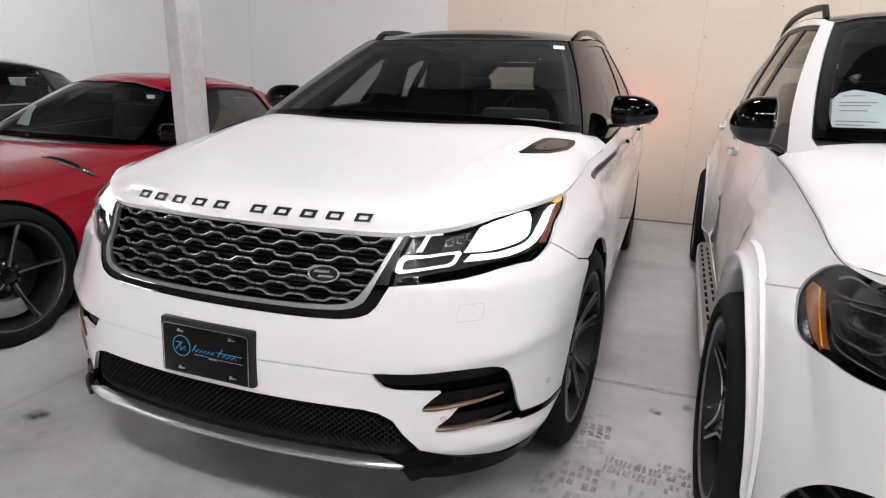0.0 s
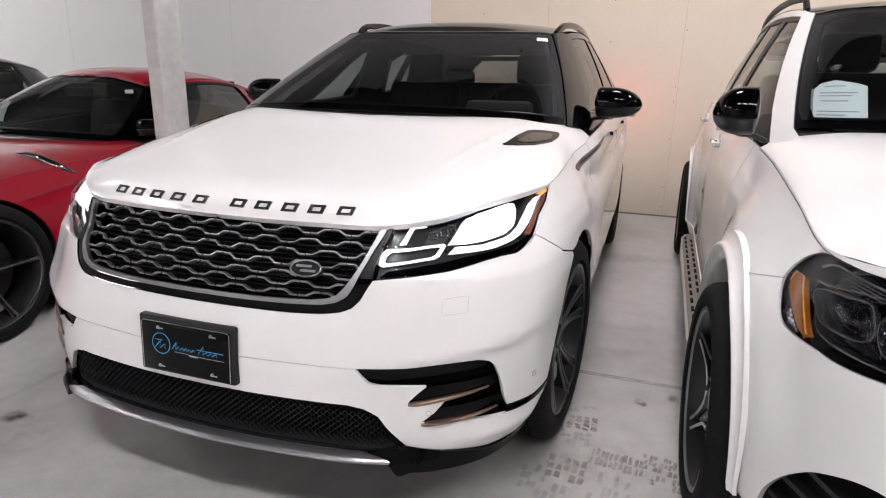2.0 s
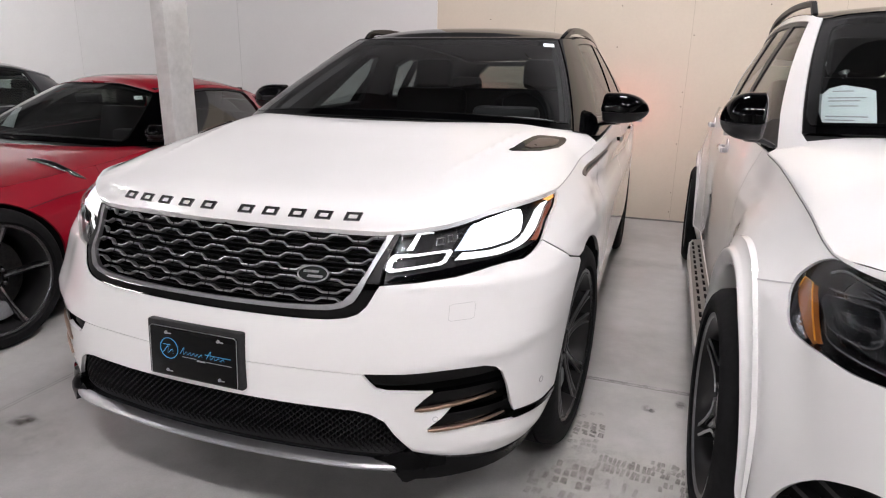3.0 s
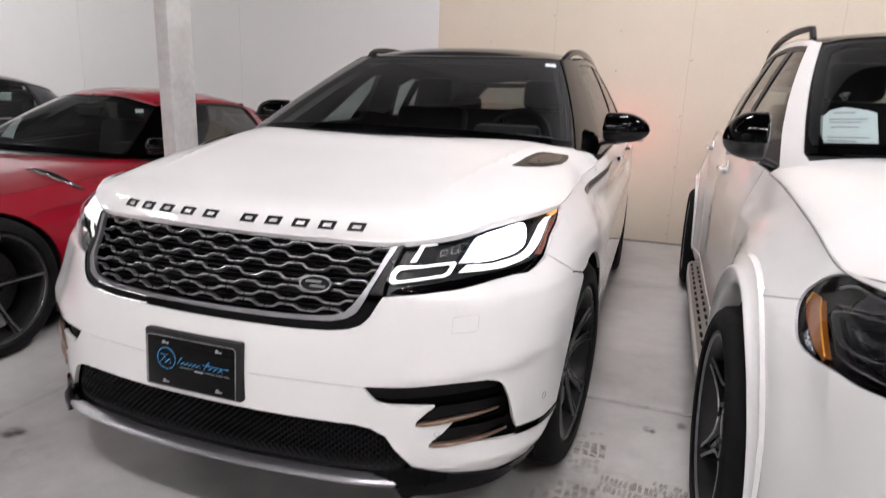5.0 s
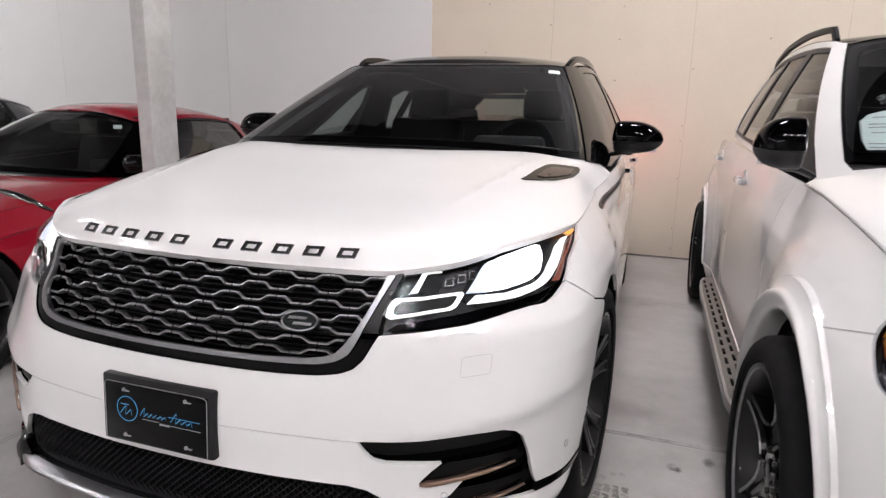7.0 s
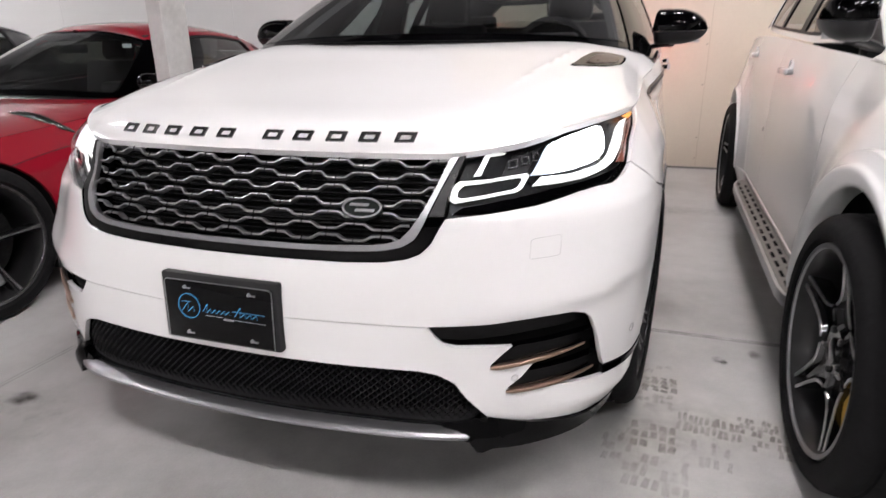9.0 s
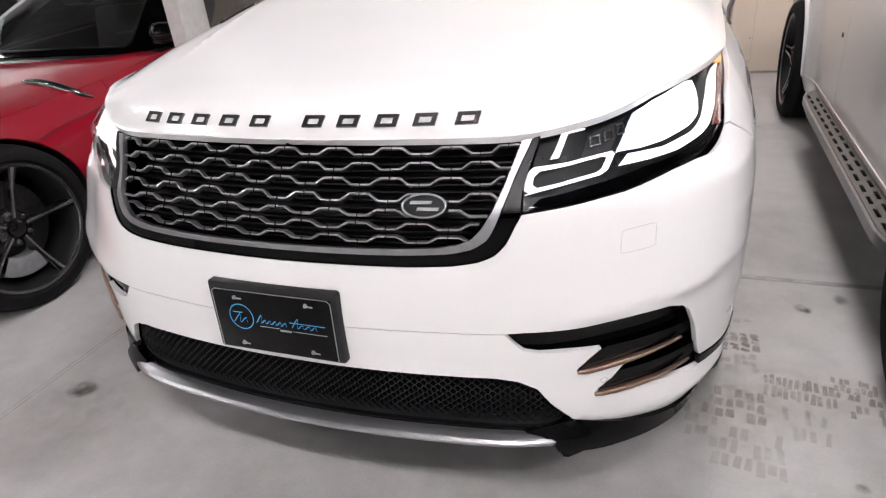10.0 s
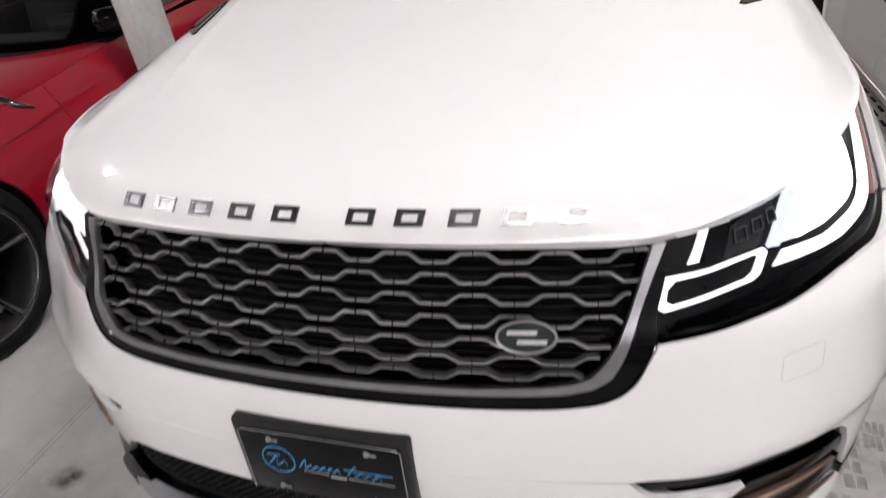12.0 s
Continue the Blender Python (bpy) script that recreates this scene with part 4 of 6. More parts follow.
for r in range(ROWS_G):
    z0 = .7385 + r * .0248
    lim = float(np.interp(z0, (.72, .76, .83, .90), (.395, .434, .486, .535)))
    s = np.arange(-lim, lim + 1e-6, .0035)
    ph = np.mod(s / PER + (.5 if r % 2 else 0.0), 1.0)
    tri = np.abs(ph - .5) * 2
    wave = np.clip((tri - .5) * 6.2, -1, 1)
    w2 = wave
    p, n = surface(V, s, z0 + .0053 * w2, -.012)
    bar = Geo().sweep(p, n, [(-.0024, -.009), (-.0030, -.002), (-.0020, .004), (.0012, .0052), (.0032, -.001), (.0026, -.009)]).done("grille_bar", BARS, suv, "wavy grey grille bar")
    for k in np.arange(-8.5, 9, .5):
        c = k * PER
        if abs(c) < lim - .02:
            i = int(np.argmin(np.abs(s - c)))
            q = p[i] + n[i] * .0045
            t = (p[min(i + 1, len(p) - 1)] - p[i - 1])
            t /= np.linalg.norm(t)
            w = np.cross(n[i], t)
            ticks.add([q + t * x * .0007 + w * y * .0044 + n[i] * z * .0016 for x in (-1, 1) for y in (-1, 1) for z in (-1, 1)], [(0, 1, 3, 2), (4, 6, 7, 5), (0, 4, 5, 1), (2, 3, 7, 6), (0, 2, 6, 4), (1, 5, 7, 3)])
tagged(ticks.done("notched_line", DARK, suv), "thin dark notches of the grille bars", "", "", "stuff")
# oval emblem, its plate plain
bc, n0 = surface(V, np.array([.331]), np.array([.797]), .004)
bc, bn = bc[0], n0[0]
ex = surface(V, np.array([.341]), np.array([.797]))[0][0] - surface(V, np.array([.321]), np.array([.797]))[0][0]
ex /= np.linalg.norm(ex)
ey = np.cross(bn, ex)


def on_badge(u, v, d):
    return bc + ex * u + ey * v + bn * d


emblem = Geo().prism(ring(40, .043, .0235), on_badge, -.012, .004).done("emblem", BADGE, suv, "oval green-grey emblem")
a = np.linspace(0, 2 * math.pi, 49)[:-1]
Geo().sweep(np.array([on_badge(.042 * math.cos(t), .0228 * math.sin(t), .004) for t in a]), np.tile(bn, (48, 1)), ring(8, .0022, .0022), True).done("emblem_rim", CHROME, emblem, "chrome rim")
for u0, u1, v in ((-.028, .014, .006), (-.014, .028, -.007)):
    Geo().prism([(u0, v - .0032), (u1, v - .0032), (u1 + .002, v + .0032), (u0 + .002, v + .0032)], on_badge, .003, .006).done("emblem_bar", CHROME, emblem, "plain silver bar")

# headlamps
HL_TOP = [(.577, .9015), (.62, .9065), (.70, .914), (.78, .925), (.91, .942), (1.01, .950), (1.11, .956), (1.25, .961), (1.358, .963)]
HL_BOT = [(1.352, .950), (1.30, .931), (1.20, .904), (1.14, .878), (1.10, .861), (1.034, .842), (.976, .830), (.921, .829), (.858, .823), (.73, .803), (.643, .795), (.552, .788), (.523, .787), (.525, .80), (.529, .82), (.551, .862)]
for sg in (1, -1):
    lamp = panel("headlamp", V, HL_TOP + HL_BOT, LAMP_BLACK, suv, "headlamp with black housing, lit", step=.022, lip=.03, off=-.034, sgn=sg)
    lens = panel("headlamp_lens", V, HL_TOP + HL_BOT, LENS, lamp, "clear lens", step=.022, lip=0, off=-.002, sgn=sg)
    lens.visible_shadow = False
    box = [(.529, .823), (.533, .839), (.541, .850), (.553, .857), (.637, .860), (.734, .868), (.739, .863), (.716, .840), (.700, .834), (.616, .826), (.541, .818)]
    hole = [(.546, .829), (.551, .842), (.566, .851), (.640, .8555), (.716, .8625), (.722, .860), (.706, .8435), (.692, .838), (.616, .8305), (.556, .8245)]
    panel("daytime_box", V, box, LED, lamp, "white light guide", holes=[hole], step=.01, lip=.006, off=-.018, sgn=sg)
    panel("daytime_tick", V, [(.592, .868), (.613, .869), (.650, .905), (.690, .9075), (.690, .9095), (.655, .910), (.635, .909)], LED, lamp, "white light guide", step=.012, lip=.006, off=-.018, sgn=sg)
    panel("daytime_blade", V, [(.742, .844), (.770, .860), (.869, .862), (.977, .873), (1.023, .881), (1.068, .892), (1.143, .918), (1.197, .938), (1.25, .9465), (1.30, .947), (1.25, .936), (1.19, .914), (1.13, .892), (1.063, .874), (1.018, .866), (.917, .853), (.834, .848)],
          LED, lamp, "white light guide", step=.014, lip=.006, off=-.018, sgn=sg)
    panel("turn_signal", V, [(1.27, .9545), (1.33, .957), (1.352, .9565), (1.34, .949), (1.30, .946)], AMBER_LIT, lamp, "amber turn signal", step=.02, lip=.006, off=-.012, sgn=sg)
    panel("side_marker", V, [(1.068, .870), (1.13, .889), (1.19, .911), (1.25, .933), (1.30, .944), (1.335, .947), (1.29, .930), (1.20, .9065), (1.14, .881), (1.10, .866)], BROWN, lamp, "brown side reflector", step=.02, lip=.006, off=-.014, sgn=sg)
    panel("beam_reflector", V, [(.800, .882), (.822, .905), (.850, .927), (.90, .9345), (.955, .9405), (1.03, .9475), (1.10, .951), (1.128, .947), (1.120, .932), (1.095, .915), (1.066, .9005), (1.048, .8945), (.994, .8845), (.90, .8745), (.815, .869)], BEAM, lamp, "bright low beam unit", step=.02, lip=.006, off=-.024, sgn=sg)
    panel("beam_bowl", V, [(.748, .868), (.775, .888), (.806, .910), (.836, .925), (.850, .927), (.822, .905), (.800, .882), (.815, .869)], GLOW, lamp, "low beam bowl, its caught light given as emission", step=.02, lip=.006, off=-.026, sgn=sg)
    # left lamp only: an added glowing panel paints in the lens glare
    if sg < 0:
        panel("glare_panel", V, [(.610, .870), (.655, .902), (.72, .911), (.80, .922), (.838, .926), (.806, .905), (.775, .882), (.748, .870), (.68, .866)], LED, lamp, "added glowing panel for the glare inside the left lamp", step=.02, lip=.006, off=-.021, sgn=sg)
    panel("upper_trim", V, [(.675, .866), (.735, .870), (.778, .905), (.815, .924), (.78, .917), (.72, .906), (.70, .900)], BLACK, lamp, "dark ribbed trim", step=.02, lip=.01, off=-.032, sgn=sg)
    # added side wall; its emission imitates glare seen from across the car
    e = dens([(.748, .866), (.775, .886), (.806, .908), (.838, .924)], .01, False)
    lo, _ = surface(V, e[:, 0] * sg, e[:, 1], -.030)
    hi, _ = surface(V, (e[:, 0] + .004) * sg, e[:, 1], -.006)
    m = len(e)
    Geo().add(list(lo) + list(hi), [(i, i + 1, m + i + 1, m + i) for i in range(m - 1)]).done("beam_wall", GLOW, lamp, "added wall whose emission stands in for low beam glare")
    for k in range(3):
        c, z = .706 + k * .034, .8885 + k * .0065
        q = [(c - .013, z - .009), (c + .011, z - .007), (c + .014, z + .010), (c - .009, z + .008)]
        panel("matrix_lens", V, q, BLOCK, lamp, "small dark lens of the matrix lamp", holes=[[(c + (a - c) * .72, z + (b - z) * .72) for a, b in q]], step=.008, lip=.004, off=-.024, sgn=sg)
    # gloss strip along the lamp's foot
    panel("lower_strip", V, [(.535, .796), (.643, .801), (.73, .809), (.858, .829), (.921, .835), (.974, .837), (1.03, .848), (1.09, .866), (1.02, .857), (.93, .846), (.80, .836), (.70, .822), (.56, .809)], PIANO, lamp, "gloss black strip", step=.02, lip=.006, off=-.016, sgn=sg)
# bonnet
END = V.at_y(1.50)
HOOD = Fan(lambda u: V(u, V.top(np.abs(u))), ((.139, .165, .20, .26, .35, .5, .84, 1.16, 1.3, 1.5), (.904, .937, .958, .977, .996, 1.024, 1.080, 1.132, 1.146, 1.155)), 8.0, (.75, 1.24), END, 1.7)
HOOD.fold = lambda x, y: .004 * np.exp(-np.abs(x - (.437 + .188 * y)) / .022) * np.clip((y - .45) / .2, 0, 1) * np.clip((1.15 - y) / .2, 0, 1)
us = np.concatenate([-np.linspace(END, 0, 150)[:-1], np.linspace(0, END, 150)])
bonnet = sheet("bonnet", HOOD, us, np.linspace(0, 1, 70), WHITE, suv, "white bonnet")
p, n = surface(HOOD, us, 0 * us + .004)
sheet("bonnet_lip", lambda u, v: HOOD(u, 0 * u) - np.array((0, 0, 1)) * v[..., None] + np.stack([-.25 * v * np.sign(u), .8 * v * np.exp(-np.abs(u) * 2), 0 * v], -1), us, np.linspace(0, .014, 3), WHITE, bonnet)


def bonnet_xy(x, y):
    return HOOD.flat(x, y)


for sg in (1, -1):
    v = panel("bonnet_vent", bonnet_xy, [(.652, .842), (.660, .875), (.672, .97), (.692, 1.072), (.703, 1.10), (.74, 1.164), (.782, 1.246), (.790, 1.235), (.791, 1.182), (.784, 1.096), (.765, 1.02), (.742, .949), (.700, .880), (.665, .843)], PIANO, suv, "dark burnished bonnet vent", step=.025, lip=.006, off=.004, sgn=sg)
    panel("vent_insert", bonnet_xy, [(.690, .915), (.712, .925), (.742, .985), (.764, 1.055), (.774, 1.12), (.770, 1.168), (.742, 1.12), (.712, 1.06), (.698, .99)], COPPER, v, "dark copper insert", step=.025, lip=.003, off=.0065, sgn=sg)
# row of ten plain raised blocks on the bonnet's leading edge
U_BLOCK = [-.405, -.327, -.245, -.158, -.071, .066, .149, .236, .318, .405]
for k, u0 in enumerate(U_BLOCK):
    ys = np.linspace(.12, .30, 400)
    x0 = u0 * .945
    y0 = float(np.interp(.935, HOOD.height(np.full(400, x0), ys), ys))
    e = .008

    def hgt(x, y):
        return float(HOOD.height(np.array([x]), np.array([y]))[0])
    c = np.array((x0, y0, hgt(x0, y0)))
    a2 = np.array((0, .02, hgt(x0, y0 + .01) - hgt(x0, y0 - .01)))
    a2 /= np.linalg.norm(a2)
    yl, yr = (float(np.interp(.935, HOOD.height(np.full(400, x0 + k_), ys), ys)) for k_ in (-.015, .015))
    a1 = np.array((.03, yr - yl, 0))
    a1 /= np.linalg.norm(a1)
    nn = np.cross(a1, a2)
    hw, hh = .0222, .0132

    def on_block(u, v, d):
        return c + a1 * (u + v * .12) + a2 * v + nn * d
    g = Geo()
    for x0, x1, y0, y1 in ((-hw, hw, hh - .0062, hh), (-hw, -hw + .0095, -hh + .0062, hh - .0062), (hw - .0095, hw, -hh + .0062, hh - .0062), (-hw, hw, -hh, -hh + .0062)):
        g.prism([(x0, y0), (x1, y0), (x1, y1), (x0, y1)], on_block, -.006, .0035)
    g.done("raised_block", BLOCK, bonnet, "plain dark chrome block")

# number plate holder with plain printed shapes
plate = new("plate_holder")
plate.parent = suv
plate.matrix_basis = pose(-.013, -.003, .5510, -3.5)
tagged(plate, "black show plate in a plastic frame with blue print")
Geo().box((0, .006, 0), (.318, .026, .166), .006).done("plate_frame", BLACK, plate, "thick black plastic frame")
Geo().box((0, -.009, -.004), (.292, .006, .142), .002).done("plate_face", PIANO, plate, "gloss black plate")
e = np.array([(-.146, -.075), (-.146, .062), (-.138, .068), (.138, .068), (.146, .062), (.146, -.075)])
e = np.stack([e[:, 0], 0 * e[:, 0] - .0115, e[:, 1]], 1)
Geo().sweep(dens(e, .02, False), np.tile((0, -1.0, 0), (len(dens(e, .02, False)), 1)), ring(6, .0011, .0011)).done("plate_pinstripe", CHROME, plate, "thin bright line")
for x, z in ((-.088, .052), (.088, .052), (-.088, -.060), (.088, -.060)):
    Geo().lathe([(-.0155, .0005), (-.0155, .004), (-.012, .005)], 12, "y", (x, 0, z)).box((x + .010, -.0125, z - .002), (.012, .002, .003)).done("plate_screw", CHROME, plate, "screw")
a = np.linspace(0, 2 * math.pi, 41)[:-1]
Geo().sweep(np.stack([-.080 + .030 * np.cos(a), 0 * a - .0125, .006 + .030 * np.sin(a)], 1), np.tile((0, -1.0, 0), (40, 1)), [(-.0010, 0), (-.001, .0005), (.001, .0005), (.001, 0)], True).done("print_ring", BLUE, plate, "blue printed ring")
for x0, x1, z, h, mt in ((-.100, -.076, .016, .0018, BLUE), (.040, .126, .0060, .0014, BLUE), (-.036, .012, -.0125, .0011, GREY_PRINT),
                         (.045, .128, -.0150, .0011, GREY_PRINT), (.014, .042, -.0165, .0045, GREY_PRINT)):
    Geo().box(((x0 + x1) / 2, -.0124, z), (x1 - x0, .0008, h)).done("print_bar", mt, plate, "plain printed bar")

# wings, doors and rear quarters
for sg in (1, -1):
    top = [(s, float(V.top(s)) - .004) for s in np.linspace(1.372, DOOR0 - G, 14)]
    wing = [(1.105, .861), (1.143, .876), (1.204, .902), (1.304, .929), (1.356, .949)] + top + [(DOOR0 - G, .30)] + [q for q in reversed(ARCH_F) if q[0] > AX - .19 and q[1] >= .30 and (q[1] > .755 or q[0] > AX)]
    wing = wing + [(1.362, .756), (1.246, .786)]
    panel("front_wing", V, wing, WHITE, suv, "white front wing", step=.03, sgn=sg)
    vt = panel("wing_vent", V, [(1.80, .957), (1.835, .944), (1.92, .952), (2.2, .980), (2.47, 1.006), (2.48, 1.022), (2.2, 1.002), (1.95, .980), (1.83, .966)], COPPER, suv, "dark copper wing vent", step=.03, lip=.006, off=.004, sgn=sg)
    panel("vent_inlay", V, [(1.86, .957), (1.93, .962), (2.3, .996), (2.3, 1.004), (1.93, .971)], BLACK, vt, step=.03, lip=.004, off=.006, sgn=sg)
    for nm, s0, s1 in (("front_door", DOOR0 + G, DOOR1 - G), ("rear_door", DOOR1 + G, DOOR2 - G)):
        low = .30
        o = [(s0, low), (s1, low)] if nm == "front_door" else [(s0, low)] + [q for q in ARCH_R if q[0] < s1 and q[0] <= RX] + [(s1, float(.37 + math.sqrt(max(0, .405 ** 2 - (RX - s1) ** 2))))]
        o = o + [(s, float(V.top(s)) + .004) for s in np.linspace(s1, s0, 12)]
        d = panel(nm, V, o, WHITE, suv, "white door", step=.04, sgn=sg)
        q = V(np.array([s1 - .22]) * sg, np.array([1.01]))[0]
        h = new("door_handle")
        h.parent = d
        Geo().box((q[0] + sg * .022, q[1], q[2]), (.012, .19, .026), .005).box((q[0] + sg * .008, q[1] - .085, q[2]), (.03, .02, .02), .004).done("handle_bar", PIANO, h, "black handle standing out")
        Geo().box((q[0] + sg * .022, q[1] - .097, q[2]), (.013, .012, .027), .004).done("handle_end", CHROME, h, "bright handle end")
        h.name = "door_handle"
    quarter = [(s, float(V.top(s)) + .004) for s in np.linspace(V.end - .001, DOOR2 + G, 24)] + [(DOOR2 + G, float(.37 + math.sqrt(max(0, .405 ** 2 - (RX - DOOR2 - G) ** 2))))] + [q for q in ARCH_R if q[0] > DOOR2 + .02] + [(V.end - .001, .30)]
    panel("rear_quarter", V, quarter, WHITE, suv, "white rear quarter", step=.05, sgn=sg)
    panel("sill", V, [(AX + .40, .305), (RX - .40, .305), (RX - .40, .22), (AX + .40, .22)], BLACK, suv, "black sill", step=.06, lip=.05, off=.004, sgn=sg)
    panel("tail_lamp", V, [(V.at_y(4.35), 1.02), (V.at_y(4.35), 1.08), (V.end - .55, 1.10), (V.end - .55, 1.0)], TAIL, suv, "red tail lamp, lit", step=.05, lip=.01, off=.004, sgn=sg)
    for sA, a_pts in ((AX, ARCH_F), (RX, ARCH_R)):
        e = np.array([q for q in a_pts])
        p, n = surface(V, e[:, 0] * sg, e[:, 1], -.004)
        inner = p.copy()
        inner[:, 0] -= sg * .34
        Geo().add(list(p) + list(inner), [(i, i + 1, len(p) + i + 1, len(p) + i) for i in range(len(p) - 1)]).done("wheel_liner", WELL, suv, "black wheel arch liner")
        cyl = inner.mean(0)
        Geo().box((cyl[0] - sg * .02, cyl[1], .50), (.04, .86, .60)).done("liner_back", WELL, suv)
Geo().box((0, 2.4, .29), (1.66, 4.2, .08)).box((0, .8, .42), (1.1, .9, .3)).done("underbody", WELL, suv, "black underbody")

# cabin
VLOW = [(0, 1.12, 1.142), (.40, 1.15, 1.138), (.70, 1.25, 1.118), (.80, 1.38, 1.098), (.865, 1.58, 1.066), (.900, 2.1, 1.066), (.905, 2.7, 1.086), (.895, 3.4, 1.112), (.865, 4.0, 1.135), (.79, 4.4, 1.145), (.5, 4.60, 1.145), (0, 4.66, 1.145)]
VHIGH = [(0, 2.02, 1.514), (.32, 2.04, 1.515), (.52, 2.09, 1.516), (.585, 2.15, 1.514), (.625, 2.26, 1.520), (.655, 2.6, 1.550), (.665, 3.0, 1.555), (.65, 3.5, 1.540), (.62, 3.95, 1.52), (.56, 4.2, 1.50), (.38, 4.3, 1.49), (0, 4.33, 1.49)]
C = Cabin(VLOW, VHIGH, .02)
K = C.knots
ws = panel("windscreen", C, both([(0, .06), (K[2], .05), (K[3] - .035, .06), (K[3] - .02, .12), (K[3] - .02, .93), (K[3] - .035, .965), (0, .965)]), SCREEN_GLASS, suv, "clear windscreen", step=.05, lip=0)
ws.visible_shadow = False
panel("screen_frit", C, both([(0, 1.0), (K[3], 1.0), (K[3], .02), (K[2], .005), (0, .005)]), PIANO, suv, "black windscreen border", holes=[both([(0, .075), (K[2], .066), (K[3] - .045, .078), (K[3] - .035, .14), (K[3] - .035, .90), (K[3] - .055, .945), (0, .945)])], step=.04, lip=.02, off=-.002)
panel("cowl", C, both([(0, .10), (K[2], .09), (K[3], .07), (K[3], -.03), (K[2], -.06), (0, -.06)]), BLACK, suv, "black cowl and wiper tray", step=.04, lip=.02, off=-.012)
for sg in (1, -1):
    panel("front_pillar", C, [(K[3] - .002, .0), (K[3] - .002, 1.0), (K[4] + .05, 1.0), (K[4] + .09, .0)], PIANO, suv, "black front pillar", step=.04, lip=.02, off=.003, sgn=sg)
    panel("window_frame", C, [(K[4] + .06, 0), (K[4] + .05, 1.0), (K[9], 1.0), (K[9], 0)], PIANO, suv, "black window frame", holes=[[(K[4] + .12, .07), (K[4] + .20, .93), (K[5] + .42, .93), (K[5] + .42, .07)], [(K[5] + .51, .07), (K[5] + .51, .93), (K[7] - .16, .93), (K[7] - .05, .07)],
          [(K[7] + .03, .12), (K[7] - .06, .93), (K[8] - .05, .93), (K[8] + .10, .35), (K[8] + .05, .18)]], step=.05, lip=.02, off=-.003, sgn=sg)
    for nm, o, mt in (("front_window", [(K[4] + .11, .05), (K[4] + .19, .95), (K[5] + .43, .95), (K[5] + .43, .05)], SIDE_GLASS), ("rear_window", [(K[5] + .50, .05), (K[5] + .50, .95), (K[7] - .15, .95), (K[7] - .04, .05)], SIDE_GLASS),
                      ("quarter_window", [(K[7] + .02, .10), (K[7] - .07, .95), (K[8] - .04, .95), (K[8] + .12, .33), (K[8] + .06, .15)], SIDE_GLASS)):
        w = panel(nm, C, o, mt, suv, "tinted side window", step=.06, lip=0, off=-.008, sgn=sg)
        w.visible_shadow = False
    rail_u = np.linspace(K[4] - .02, K[9] - .1, 40)
    p = C.rim(rail_u * sg)
    p[:, 0] -= sg * .035
    p[:, 2] += .006 + .040 * np.clip(np.minimum((rail_u - rail_u[0]) / .22, (rail_u[-1] - rail_u) / .25), 0, 1) ** .7
    Geo().sweep(p, np.tile((0, 0, 1.0), (40, 1)), [(-.011, -.026), (-.012, .0), (-.007, .007), (.007, .007), (.012, 0), (.011, -.026)]).done("roof_rail", PIANO, suv, "black roof rail")
panel("rear_hatch", C, [(K[9], 0), (C.s[-1], 0), (C.s[-1], 1), (K[9], 1)], PIANO, suv, "black rear hatch", holes=[[(K[9] + .12, .14), (C.s[-1] - .001, .12), (C.s[-1] - .001, .95), (K[9] + .12, .93)]], step=.06, lip=0)
panel("rear_hatch", C, [(K[9], 0), (C.s[-1], 0), (C.s[-1], 1), (K[9], 1)], PIANO, suv, "black rear hatch", holes=[[(K[9] + .12, .14), (C.s[-1] - .001, .12), (C.s[-1] - .001, .95), (K[9] + .12, .93)]], step=.06, lip=0, sgn=-1)
for sg in (1, -1):
    w = panel("back_window", C, [(K[9] + .11, .13), (C.s[-1], .11), (C.s[-1], .96), (K[9] + .11, .94)], SIDE_GLASS, suv, "tinted rear window", step=.06, lip=0, off=-.01, sgn=sg)
    w.visible_shadow = False
ROOF = Fan(C.rim, ((1.9, 2.02, 2.12, 2.3, 2.6, 3.1, 3.7, 4.2, 4.4), (1.51, 1.515, 1.55, 1.583, 1.604, 1.609, 1.588, 1.53, 1.49)), 2.6, (2.5, 4.0), C.s[-1] - .01, 1.3)
ru = np.linspace(0, C.s[-1] - .02, 150)
sheet("roof", ROOF, np.concatenate([-ru[::-1][:-1], ru]), np.linspace(0, 1, 24), PIANO, suv, "gloss black roof")
sheet("headlining", ROOF, np.concatenate([-ru[::-1][:-1], ru]), np.linspace(0, 1, 16), CABIN, suv, "black headlining", off=-.03)
cabin_fill(suv, 0, .76, .42, (1.60, 1.10), 2.56, .56, 3.40, .178)
Geo().box((0, 4.0, .85), (1.5, 1.1, .30), .04).done("boot_cover", CABIN, suv)
for sg in (1, -1):
    side_mirror(suv, sg, (sg * .975, 1.80, 1.172), (.108, .082, .088), PIANO, (.13, .075))
panel("screen_sticker", C, [(K[3] - .18, .872), (K[3] - .18, .916), (K[3] - .085, .916), (K[3] - .085, .872)], PAPER, suv, "small white sticker on the windscreen", step=.02, lip=0, off=.002)
